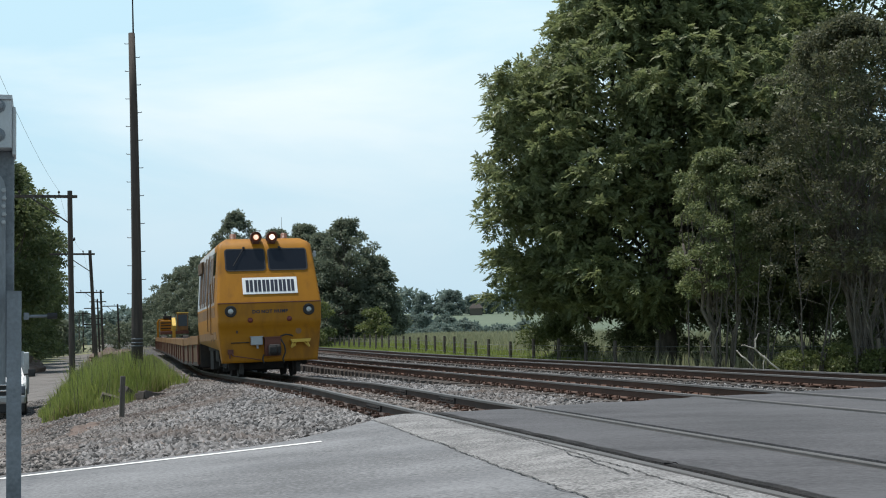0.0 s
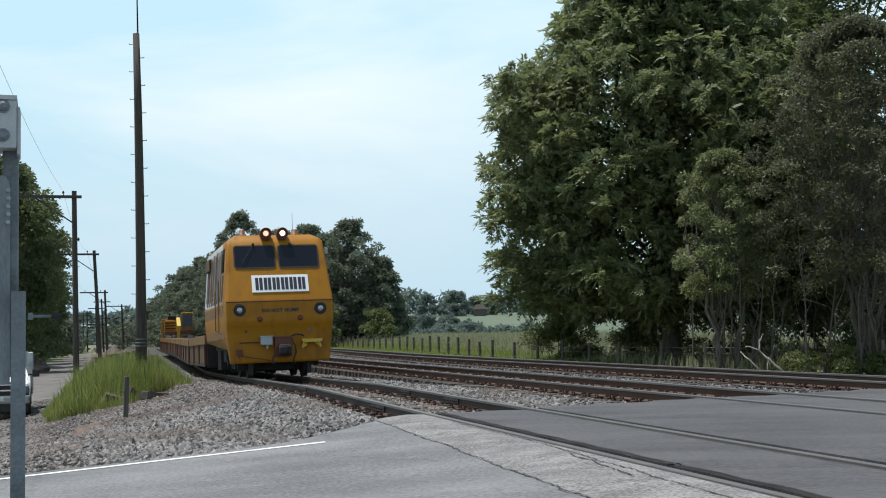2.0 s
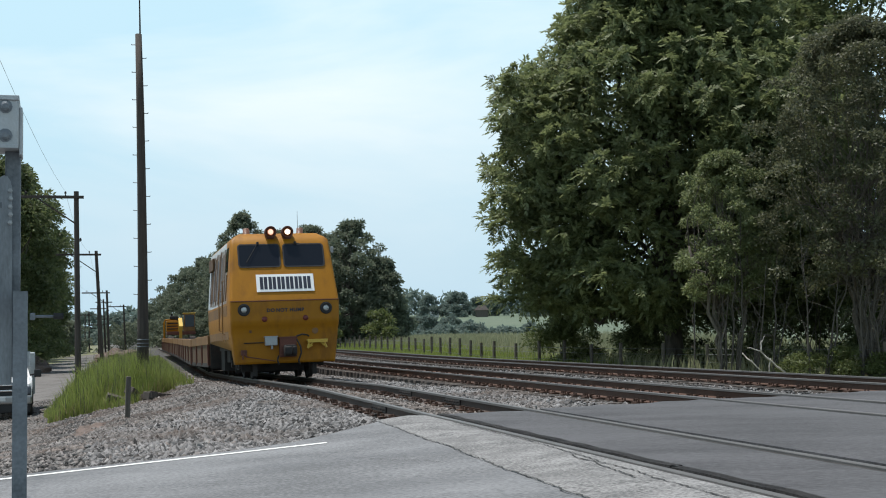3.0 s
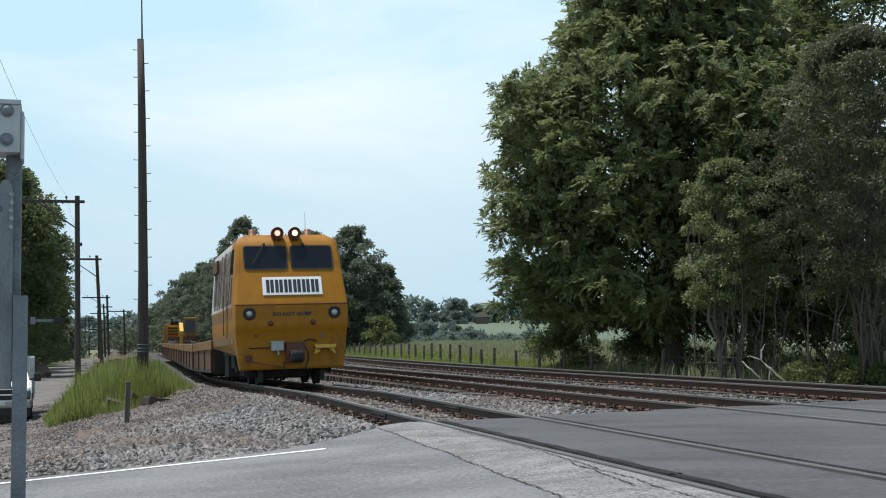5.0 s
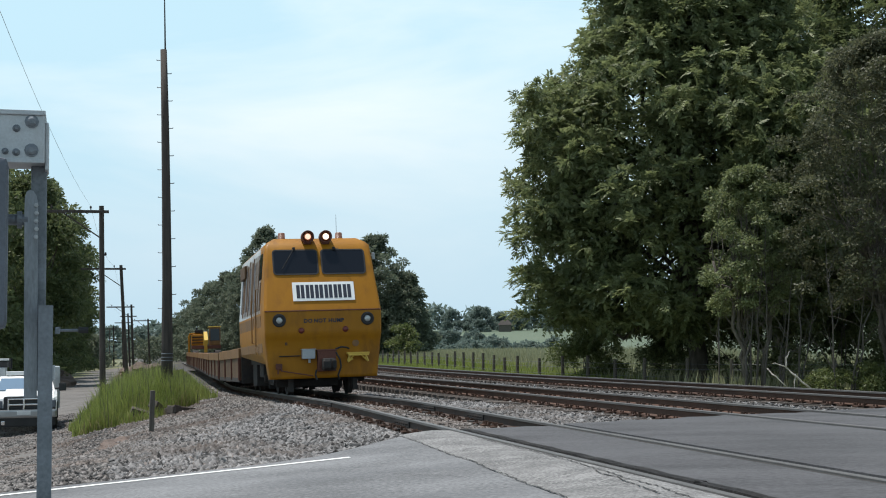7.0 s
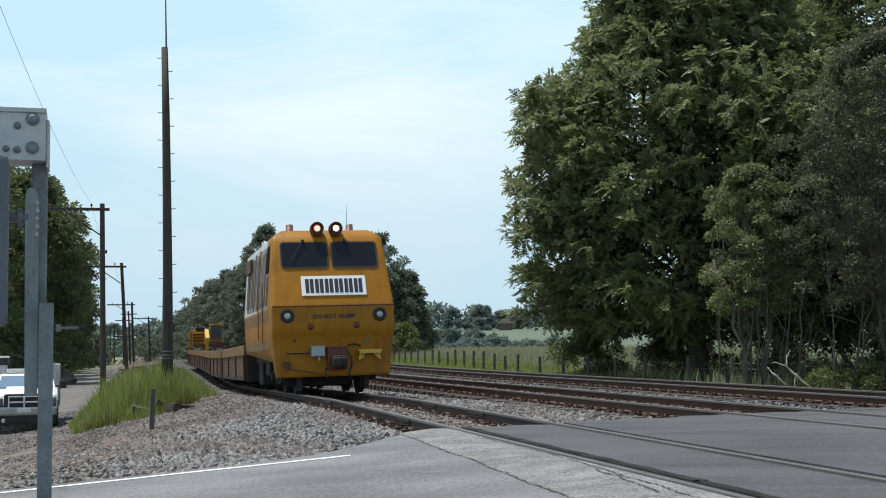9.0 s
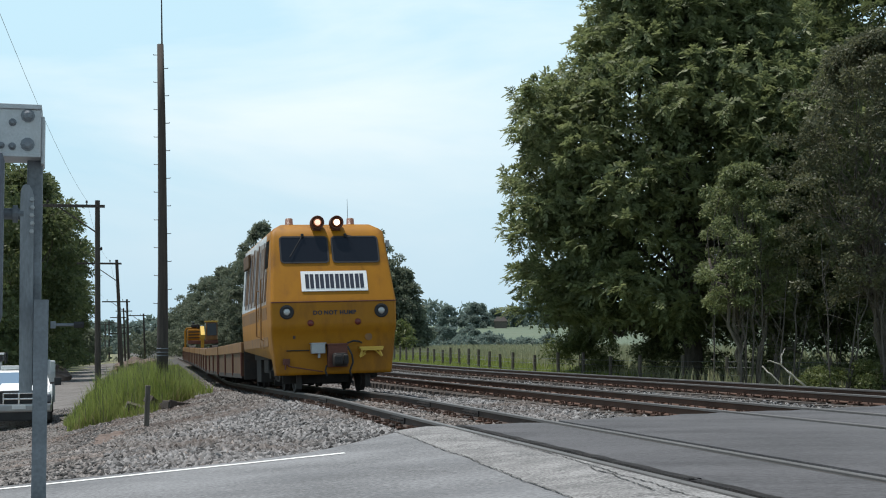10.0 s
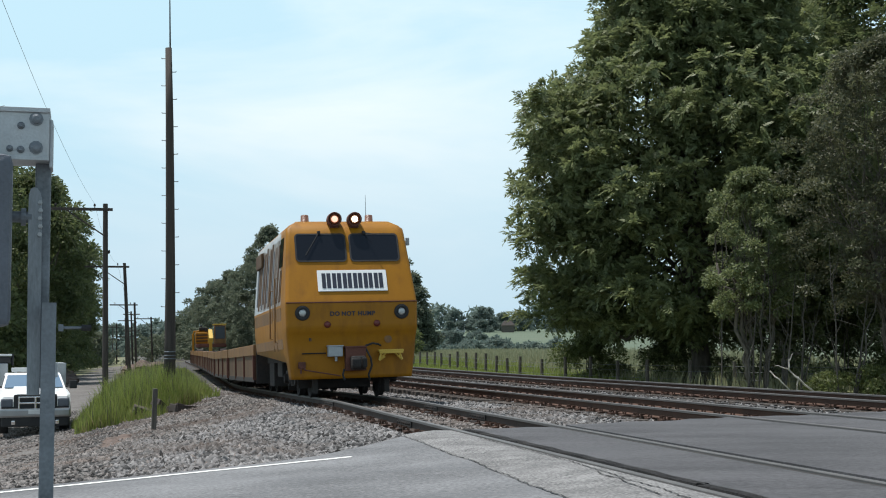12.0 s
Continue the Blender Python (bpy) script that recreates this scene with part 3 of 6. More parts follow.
# ---- crossing road ----
def pavement(name, v0, v1, top, material, label, near=-48.0, edge_shift=0.0, jag=0.0, dv=0.5, sides_down=0.14):
    """A slab between two lines along the tracks; v0 and v1 take s. Its far edge follows the crossing's edge."""
    rng = random.Random(name)
    cols = max(2, int(abs(v1(-15.0) - v0(-15.0)) / dv) + 1)
    grid = []
    for i in range(cols + 1):
        k = i / cols
        va = v0(-12.0) + (v1(-12.0) - v0(-12.0)) * k
        far = float(np.interp(va, EDGE_V, EDGE_S)) + edge_shift + rng.uniform(-jag, jag)
        line = []
        for j in range(31):
            s = far + (near - far) * (j / 30) ** 1.4
            v = v0(s) + (v1(s) - v0(s)) * k
            x, y = xy(s, v)
            line.append((x, y, top(x, y)))
        grid.append(line)
    bm = bmesh.new()
    up = [[bm.verts.new(p) for p in line] for line in grid]
    for a, c in zip(up, up[1:]):
        for j in range(30):
            bm.faces.new((a[j], a[j + 1], c[j + 1], c[j]))
    rim = [e for e in bm.edges if e.is_boundary]
    got = bmesh.ops.extrude_edge_only(bm, edges=rim)
    bmesh.ops.translate(bm, verts=[g for g in got["geom"] if isinstance(g, bmesh.types.BMVert)], vec=(0, 0, -sides_down))
    return tagged(part(name, bm, material), label, "road", kind="structure")


def const(v):
    return lambda s: v


def along(track, off):
    return lambda s: float(track_v(track, s)) + off


HEAD = 0.753


def seam_v(s):
    """The uneven seam between the old road and the coarse strip along the rail."""
    return -1.57 - 0.032 * max(0.0, -13.4 - s) + 0.05 * noise.noise((s * 0.9, 2.0, 0.0)) + 0.03 * noise.noise((s * 3.1, 7.0, 0.0))


pavement("road", const(-60.0), lambda s: seam_v(s) - 0.002, lambda x, y: float(road_z(x, y)), M_ASPHALT_OLD, "worn pale grey asphalt road up to the crossing", jag=0.06, dv=0.6)
pavement("road_apron", seam_v, along("siding", -HEAD - 0.088), lambda x, y: float(road_z(x, y)) + 0.004, M_ASPHALT_CHIP, "coarse cracked asphalt beside the rail", jag=0.15, dv=0.25)
for k, (a, c, name, edge) in enumerate((("siding", "siding", "crossing_panel", 0.0), ("siding", "near_main", "crossing_infill", 0.1),
                                  ("near_main", "near_main", "crossing_panel_main", 0.1), ("near_main", "far_main", "crossing_infill_main", 0.1),
                                  ("far_main", "far_main", "crossing_panel_far", 0.1))):
    if a == c:
        v0, v1 = along(a, -HEAD + 0.138), along(c, HEAD - 0.138)
    else:
        v0, v1 = along(a, HEAD + 0.088), along(c, -HEAD - 0.088)
    pavement(name, v0, v1, lambda x, y, h=(-0.012 if a == 'siding' and c == 'siding' else 0.008): h, M_ASPHALT_NEW, "dark smooth asphalt laid between the rails", edge_shift=edge, jag=0.12, dv=0.4)
pavement("road_far_side", along("far_main", HEAD + 0.088), const(60.0), lambda x, y: float(road_z(x, y)) + 0.01, M_ASPHALT_NEW, "dark asphalt road leaving the crossing", jag=0.1, dv=1.5)
# shallow near-black strips stand in for shade at the height steps beside rails
for t in ("siding", "near_main", "far_main"):
    for sgn in (-1, 1):
        a, c = sorted((sgn * (HEAD - 0.037), sgn * (HEAD - 0.135)))
        pavement("flangeway", along(t, a), along(t, c), lambda x, y: -0.022, M_GROOVE, "black strip of dirt and painted shade beside the rail", dv=0.1, sides_down=0.1)
        a, c = sorted((sgn * (HEAD + 0.037), sgn * (HEAD + 0.085)))
        pavement("rail_joint", along(t, a), along(t, c), lambda x, y: -0.010, M_GROOVE, "dark joint strip with painted shade between rail and asphalt", dv=0.1, sides_down=0.1)

M_RUBBER_WORN = mat("worn_rubber", (0.036, 0.035, 0.035), 0.9, spread=0.5, scale=1.6, fine=40, bump=0.7, depth=0.01, grain=1.5, stain=(0.062, 0.056, 0.052), stain_scale=1.1, stain_amount=0.7)
# black rubber strip laid inside the near rail of the siding, in lengths
for k in range(9):
    a, c = -12.0 - 2.35 * k, -14.33 - 2.35 * k
    bm = bmesh.new()
    for i in range(8):
        s = a + (c - a) * i / 7
        for v, h in ((-HEAD + 0.085, -0.02), (-HEAD + 0.09, -0.002), (-HEAD + 0.185, 0.000), (-HEAD + 0.205, -0.014)):
            x, y = xy(s, v + float(track_v("siding", s)))
            bm.verts.new((x, y, h + 0.004 * ((k * 5 + i) % 3)))
    bm.verts.ensure_lookup_table()
    for i in range(7):
        for q in range(3):
            bm.faces.new([bm.verts[n] for n in (4 * i + q, 4 * i + q + 1, 4 * i + q + 5, 4 * i + q + 4)])
    bmesh.ops.solidify(bm, geom=bm.faces[:], thickness=0.012)
    tagged(part("rubber_strip", bm, M_RUBBER_WORN), "worn black rubber strip beside the siding rail", "rubber strip", group="rubber strips in the crossing", kind="structure")


def edge_line():
    bm = bmesh.new()
    rng = random.Random(4)
    pts = []
    for i in range(90):
        v = -2.52 - i * 0.25
        wob = 0.012 * rng.uniform(-1, 1)
        for ds in (-0.06, 0.06):
            x, y = xy(-14.5 + ds + wob, v)
            pts.append(bm.verts.new((x, y, float(road_z(x, y)) + 0.005)))
    for i in range(89):
        bm.faces.new((pts[2 * i], pts[2 * i + 1], pts[2 * i + 3], pts[2 * i + 2]))
    tagged(part("road_marking", bm, M_PAINT), "thin worn white edge line along the asphalt", "road marking", kind="structure")


edge_line()


def cracks():
    """Wandering cracks in the old asphalt: along the seam, and where the rail has broken the edge."""
    rng = random.Random(11)
    runs = [(-12.6, -30.0, seam_v, 0.0012, 0.008), (-13.6, -24.0, lambda s: -0.88 - 0.055 * max(0.0, -16.5 - s) + 0.035 * noise.noise((s * 1.7, 4.0, 0.0)), 0.002, 0.011),
            (-17.8, -19.6, lambda s: -1.0 - 0.10 * (-17.8 - s) + 0.05 * noise.noise((s * 2.3, 9.0, 0.0)), 0.004, 0.012),
            (-16.2, -17.4, lambda s: -2.6 + 0.5 * (-16.2 - s) + 0.06 * noise.noise((s * 2.0, 1.0, 0.0)), 0.002, 0.006)]
    bm = bmesh.new()
    for s, end, line, w0, w1 in runs:
        last = None
        while s > end:
            w, v = rng.uniform(w0, w1), line(s) + rng.uniform(-0.012, 0.012)
            x, y = xy(s, v - w)
            x2, y2 = xy(s, v + w)
            pair = (bm.verts.new((x, y, float(road_z(x, y)) + 0.010)), bm.verts.new((x2, y2, float(road_z(x2, y2)) + 0.010)))
            if last:
                bm.faces.new((last[0], last[1], pair[1], pair[0]))
            last = pair
            s -= rng.uniform(0.03, 0.10)
    tagged(part("road_crack", bm, M_GROOVE), "dark cracks wandering through the asphalt", "road crack", kind="structure")


cracks()


# ---- train ----
TRAIN_S = [(0.0, 8.41), (0.5, 8.06), (1.0, 7.72), (1.5, 7.40), (2.0, 7.08), (2.5, 6.77), (3.0, 6.46), (3.5, 6.15), (4.0, 5.83), (4.5, 5.51), (5.0, 5.19),
           (5.5, 4.85), (6.0, 4.50), (6.5, 4.14), (7.0, 3.775), (7.5, 3.40), (8.0, 3.02), (8.5, 2.63), (9.0, 2.235), (9.5, 1.84), (10.0, 1.447),
           (10.5, 1.061), (11.0, 0.685), (11.5, 0.322), (12.0, -0.021)]
LEAN = -1.1


def car_pose(front, back):
    """Pose of a rail vehicle whose front end stands at front, along the siding."""
    a, c = track_point("siding", front), track_point("siding", back)
    rz = math.degrees(math.atan2(-(c[0] - a[0]), c[1] - a[1]))
    rx = math.degrees(math.atan2(c[2] - a[2], back - front))
    return pose(a[0], a[1], a[2], 0, 0, rz) @ pose(0, 0, 0, rx, LEAN, 0)


# cab side outline from the nose back: y along the car, z up
CAB_LEN = 7.0


def cab_half_width(z):
    return float(np.interp(z, [0.4, 1.05, 1.5, 2.08, 3.79, 3.97], [1.34, 1.42, 1.46, 1.47, 1.34, 1.20]))


def nose_y(z):
    return float(np.interp(z, [0.42, 1.30, 1.52, 2.08, 3.66, 3.84, 3.97], [0.13, 0.10, 0.0, 0.0, 0.66, 0.78, 1.02]))


def build_cab(parent):
    """Body shell as stacked rounded sections; the nose leans back above the waist."""
    levels = [0.42, 0.50, 0.80, 1.05, 1.30, 1.42, 1.52, 1.60, 2.02, 2.08, 2.14, 2.6, 3.0, 3.4, 3.65, 3.78, 3.87, 3.94, 3.975]
    bm = bmesh.new()
    rings = []
    for z in levels:
        w, y0, r = cab_half_width(z), nose_y(z), 0.09
        tail = CAB_LEN if z >= 1.04 else 0.55 + (z - 0.42) * 0.35
        if z > 3.84:
            w -= (z - 3.84) * 0.9
        pts = [(-w, tail), (-w, y0 + 0.9 if z >= 1.04 else (y0 + tail) / 2)]
        for k in range(6):
            a = math.pi + k / 5 * math.pi / 2
            pts.append((-w + r + r * math.cos(a), y0 + r + r * math.sin(a)))
        for k in range(6):
            a = 1.5 * math.pi + k / 5 * math.pi / 2
            pts.append((w - r + r * math.cos(a), y0 + r + r * math.sin(a)))
        pts += [(w, y0 + 0.9 if z >= 1.04 else (y0 + tail) / 2), (w, tail)]
        rings.append([bm.verts.new((x, y, z)) for x, y in pts])
    n = len(rings[0])
    for li, (a, c) in enumerate(zip(rings, rings[1:])):
        zmid = (levels[li] + levels[li + 1]) / 2
        for k in range(n):
            f = bm.faces.new((a[k], a[(k + 1) % n], c[(k + 1) % n], c[k]))
            f.smooth = True
            if zmid > 2.08 and zmid < 3.8 and k in (0, n - 2):
                f.material_index = 1
    bm.faces.new(rings[0][::-1])
    bm.faces.new(rings[-1])
    return part("body", bm, [M_YELLOW, M_GREYWHITE], parent, "yellow steel cab body with raked nose")


def face_plate(name, x0, x1, z0, z1, material, parent, label="", proud=0.012, corner=0.06, thick=0.02):
    """A rounded plate lying on the raked nose."""
    bm = bmesh.new()
    pts = []
    for cx, cz, a0 in ((x1 - corner, z1 - corner, 0), (x0 + corner, z1 - corner, 90), (x0 + corner, z0 + corner, 180), (x1 - corner, z0 + corner, 270)):
        for k in range(5):
            a = radians(a0 + k * 22.5)
            pts.append((cx + corner * math.cos(a), cz + corner * math.sin(a)))
    front = [bm.verts.new((x, nose_y(z) - proud, z)) for x, z in pts]
    back = [bm.verts.new((x, nose_y(z) - proud + thick, z)) for x, z in pts]
    bm.faces.new(front)
    bm.faces.new(back[::-1])
    for k in range(len(pts)):
        bm.faces.new((front[k], front[(k + 1) % len(pts)], back[(k + 1) % len(pts)], back[k]))
    return part(name, bm, material, parent, label)


def face_ring(name, x0, x1, z0, z1, width, material, parent, proud=0.02):
    """A rounded frame round a pane on the raked nose."""
    bm = bmesh.new()
    loops = []
    for grow, py in ((0, proud), (width, proud), (width, -0.01), (0, -0.01)):
        cr, loop = 0.06 + grow, []
        for cx, cz, a0 in ((x1 - 0.06, z1 - 0.06, 0), (x0 + 0.06, z1 - 0.06, 90), (x0 + 0.06, z0 + 0.06, 180), (x1 - 0.06, z0 + 0.06, 270)):
            for k in range(5):
                a = radians(a0 + k * 22.5)
                x, z = cx + cr * math.cos(a), cz + cr * math.sin(a)
                loop.append(bm.verts.new((x, nose_y(z) - py, z)))
        loops.append(loop)
    n = len(loops[0])
    for i in range(4):
        a, c = loops[i], loops[(i + 1) % 4]
        for k in range(n):
            bm.faces.new((a[k], a[(k + 1) % n], c[(k + 1) % n], c[k]))
    return part(name, bm, material, parent, "black rubber surround")


def letters(name, text, size, m, material, parent, label):
    cu = bpy.data.curves.new(name, "FONT")
    cu.body, cu.size, cu.align_x, cu.align_y, cu.extrude = text, size, "CENTER", "CENTER", 0.002
    cu.space_character, cu.offset = 1.15, 0.005
    tmp = bpy.data.objects.new(name, cu)
    me = bpy.data.meshes.new_from_object(tmp)
    bpy.data.objects.remove(tmp)
    me.materials.append(material)
    ob = new(name, me)
    ob.parent, ob.matrix_basis = parent, m
    return tagged(ob, label)


WHEELS = []


def wheelset(parent, y, r=0.42):
    """Two flanged wheels on an axle, turning about x."""
    bm = bmesh.new()
    side = Matrix.Rotation(math.pi / 2, 4, "Y")
    for sgn in (-1, 1):
        lathe(bm, [(0.10, -0.07), (r - 0.10, -0.05), (r - 0.07, -0.065), (r + 0.028, -0.065), (r + 0.026, -0.035), (r, -0.025), (r, 0.07), (r - 0.07, 0.07), (r - 0.1, 0.03), (0.13, 0.05), (0.09, 0.12)],
              24, Matrix.Translation((sgn * 0.753, 0, 0)) @ (side if sgn > 0 else Matrix.Rotation(-math.pi / 2, 4, "Y")))
    tube(bm, (-0.95, 0, 0), (0.95, 0, 0), 0.075, sides=12)
    for k in range(6):
        a = k * math.tau / 6
        for sgn in (-1, 1):
            tube(bm, (sgn * 0.80, 0.2 * math.cos(a), 0.2 * math.sin(a)), (sgn * 0.84, 0.2 * math.cos(a), 0.2 * math.sin(a)), 0.02, sides=6)
    ob = part("wheelset", bm, M_STEEL_DARK, parent, "dark steel wheels on an axle", m=pose(0, y, r))
    WHEELS.append((ob, y, r))
    return ob


def bogie(parent, y, base=1.8):
    bm = bmesh.new()
    for sgn in (-1, 1):
        x = sgn * 1.03
        outline = [(-base / 2 - 0.35, 0.42), (-base / 2 - 0.25, 0.60), (-0.45, 0.66), (-0.3, 0.86), (0.3, 0.86), (0.45, 0.66), (base / 2 + 0.25, 0.60), (base / 2 + 0.35, 0.42),
                   (base / 2, 0.34), (0.5, 0.40), (0.3, 0.26), (-0.3, 0.26), (-0.5, 0.40), (-base / 2, 0.34)]
        m = Matrix(((0, 1, 0, x), (1, 0, 0, y), (0, 0, 1, 0), (0, 0, 0, 1)))
        prism(bm, outline, -0.05, 0.05, m)
        for dy in (-base / 2, base / 2):
            tube(bm, (x, y + dy, 0.42), (x + sgn * 0.13, y + dy, 0.42), 0.13, 0.11, 12)
        for k in (-0.16, 0.16):
            tube(bm, (x + sgn * 0.03, y + k, 0.3), (x + sgn * 0.03, y + k, 0.72), 0.08, sides=10)
    box(bm, -1.0, y - 0.2, 0.55, 1.0, y + 0.2, 0.86, 0.03)
    part("bogie_frame", bm, M_STEEL_DARK, parent, "grimy steel bogie frame")
    for dy in (-base / 2, base / 2):
        wheelset(parent, y + dy)


def build_power_unit():
    top = tagged(empty("rail_power_car"), "yellow maintenance train cab with raked nose and lit headlights", "train")
    body = build_cab(top)
    for x0, x1 in ((-1.14, -0.06), (0.08, 1.14)):
        pane = face_plate("windscreen", x0, x1, 3.04, 3.63, M_GLASS, top, "dark tinted windscreen", proud=0.014)
        face_ring("window_seal", x0, x1, 3.04, 3.63, 0.035, M_BLACK, pane)
    for x, tip in ((-0.62, -0.95), (0.40, 0.62)):
        bm = bmesh.new()
        tube(bm, (x, nose_y(3.68) - 0.05, 3.68), (tip, nose_y(3.15) - 0.05, 3.16 if x < 0 else 3.62), 0.010, sides=6)
        box(bm, x - 0.03, nose_y(3.68) - 0.08, 3.64, x + 0.03, nose_y(3.68) + 0.05, 3.72, 0.01)
        part("wiper", bm, M_BLACK, top, "black wiper arm")
    sign = face_plate("name_board", -0.73, 0.82, 2.33, 2.81, M_WHITE, top, "white board with dark block marks", proud=0.022, corner=0.012)
    face_plate("board_border", -0.715, 0.805, 2.345, 2.795, M_WHITE, sign, proud=0.026, corner=0.01)
    for k in range(6):
        x0 = -0.635 + k * 0.234
        bars = [(0.0, 0.086, 0.0, 0.34), (0.110, 0.196, 0.0, 0.34)]
        bm = bmesh.new()
        for a, c, e, g in bars:
            vs = []
            for z in (2.40 + e, 2.40 + g):
                for x in (x0 + a, x0 + c):
                    for d in (-0.034, -0.022):
                        vs.append(bm.verts.new((x, nose_y(z) + d, z)))
            for q in ((0, 2, 6, 4), (1, 5, 7, 3), (0, 1, 3, 2), (4, 6, 7, 5), (0, 4, 5, 1), (2, 3, 7, 6)):
                bm.faces.new([vs[i] for i in q])
        part("block_mark", bm, M_NAVY, sign)
    # waist rib and lettering
    bm = bmesh.new()
    box(bm, -1.46, -0.022, 2.075, 1.46, 0.03, 2.10, 0.008)
    part("waist_rib", bm, M_RUST, top, "thin red-brown rib round the nose")
    for word, x in (("DO", -0.39), ("NOT", -0.09), ("HUMP", 0.31)):
        letters("lettering", word, 0.13, pose(x, -0.006, 1.83, 90, 0, 0), M_NAVY, top, "black stencilled warning lettering")
    letters("small_mark", "II", 0.09, pose(-0.93, 0.085, 1.28, 90, 0, 0), M_NAVY, top, "small dark stencilled mark")
    for x in (-1.1, 1.1):
        bm = bmesh.new()
        lathe(bm, [(0.08, 0.0), (0.158, 0.0), (0.165, 0.02), (0.155, 0.05), (0.11, 0.055), (0.08, 0.025)], 28, pose(x, 0.02, 1.86, 90))
        lamp = part("lower_headlight", bm, M_BLACK, top, "round black-rimmed lamp", smooth=True)
        bm = bmesh.new()
        lathe(bm, [(0.05, 0.0), (0.082, 0.012), (0.082, 0.02), (0.055, 0.030), (0.015, 0.034)], 24, pose(x, 0.0, 1.86, 90))
        part("lens", bm, M_LENS, lamp, "clear lamp lens", smooth=True)
    for x in (-0.56, 0.54):
        bm = bmesh.new()
        lathe(bm, [(0.075, 0.0), (0.075, 0.02), (0.055, 0.045), (0.02, 0.055)], 16, pose(x, 0.008, 1.61 if x > 0 else 1.60, 90))
        part("marker_lamp", bm, M_RED, top, "small dark red marker lamp", smooth=True)
    # roof headlights on a hood
    for x, lit in ((-0.25, M_LAMP_DIM), (0.21, M_LAMP_ON)):
        bm = bmesh.new()
        lathe(bm, [(0.13, 0.0), (0.150, 0.0), (0.160, 0.10), (0.160, 0.30), (0.145, 0.31), (0.125, 0.24), (0.115, 0.24)], 28, pose(x, 0.92, 3.99, 90))
        pod = part("roof_headlight", bm, M_RUST, top, "round brown headlight pod on the roof", smooth=True)
        bm = bmesh.new()
        lathe(bm, [(0.10, 0.0), (0.118, 0.01), (0.10, 0.025), (0.04, 0.035)], 24, pose(x, 0.68, 3.99, 90))
        part("lens", bm, M_REFLECT, pod, "reflector bowl tinted with the lamp's orange glow", smooth=True)
        bm = bmesh.new()
        lathe(bm, [(0.03, 0.0), (0.075, 0.006), (0.06, 0.02), (0.02, 0.028)], 20, pose(x, 0.652, 3.99, 90))
        part("bulb", bm, lit, pod, "glowing lamp", smooth=True)
        bm = bmesh.new()
        box(bm, x - 0.10, 0.72, 3.80, x + 0.10, 0.98, 3.90, 0.02)
        part("bracket", bm, M_RUST, pod)
    for x in (-0.86, 0.62):
        bm = bmesh.new()
        lathe(bm, [(0.105, 0.0), (0.105, 0.03), (0.095, 0.035), (0.088, 0.17), (0.06, 0.185)], 18, pose(x, 1.15, 3.955))
        part("beacon", bm, M_AMBER, top, "amber roof beacon", smooth=True)
    bm = bmesh.new()
    tube(bm, (0.62, 1.5, 3.9), (0.62, 1.5, 4.65), 0.008, 0.004, 6)
    part("antenna", bm, M_BLACK, top)
    for sgn in (1.0,):
        bm = bmesh.new()
        tube(bm, (sgn * 1.34, 0.95, 3.5), (sgn * 1.46, 0.85, 3.5), 0.012, sides=6)
        box(bm, sgn * 1.455 - 0.045, 0.82, 3.40, sgn * 1.455 + 0.045, 0.87, 3.58, 0.02)
        part("mirror", bm, M_GREYBOX, top, "small side mirror")
    # coupler, box and gear on the lower nose
    bm = bmesh.new()
    box(bm, -0.18, -0.10, 0.58, 0.27, 0.2, 1.10, 0.02)
    box(bm, -0.20, -0.12, 1.08, 0.29, 0.1, 1.12, 0.01)
    housing = part("coupler_housing", bm, M_RUST, top, "dull red coupler housing")
    bm = bmesh.new()
    box(bm, -0.09, -0.42, 0.60, 0.21, 0.0, 0.90, 0.05)
    box(bm, -0.12, -0.58, 0.64, 0.08, -0.38, 0.86, 0.05)
    box(bm, 0.10, -0.52, 0.64, 0.22, -0.38, 0.86, 0.04)
    part("coupler", bm, M_STEEL_DARK, housing, "dark knuckle coupler")
    bm = bmesh.new()
    box(bm, -0.56, -0.07, 0.90, -0.24, 0.12, 1.13, 0.02)
    box(bm, -0.58, -0.09, 1.12, -0.22, 0.12, 1.145, 0.008)
    tube(bm, (-0.38, 0.0, 0.90), (-0.38, 0.0, 0.80), 0.03, sides=10)
    part("junction_box", bm, M_GREYBOX, top, "pale grey electrical box")
    bm = bmesh.new()
    box(bm, 0.56, -0.05, 0.98, 1.12, 0.12, 1.03, 0.008)
    box(bm, 0.58, -0.10, 0.94, 1.10, 0.06, 0.98, 0.006)
    for a, c in ((0.62, 0.57), (1.02, 1.08)):
        tube(bm, (a, -0.03, 0.95), (c, -0.03, 0.80), 0.03, sides=6)
        tube(bm, ((a + 0.82) / 2, -0.03, 0.95), (c, -0.03, 0.80), 0.02, sides=6)
    tube(bm, (0.57, -0.03, 0.79), (0.70, -0.03, 0.87), 0.02, sides=6)
    part("step_bracket", bm, M_YELLOW_SUNLIT, top, "bright yellow folded step bracket")
    bm = bmesh.new()
    tube(bm, (-1.12, 0.03, 0.70), (-1.06, -0.02, 0.62), 0.025, sides=8)
    tube(bm, (-1.06, -0.02, 0.62), (-0.30, -0.03, 0.48), 0.014, sides=8)
    tube(bm, (-1.14, 0.0, 0.78), (-1.16, 0.0, 0.55), 0.02, sides=8)
    box(bm, -1.2, -0.02, 0.66, -1.05, 0.14, 0.80, 0.02)
    part("handbrake_lever", bm, M_RUST, top, "red lever and rod")
    bm = bmesh.new()
    tube(bm, (-1.10, 0.06, 0.98), (-0.60, 0.06, 0.98), 0.014, sides=8)
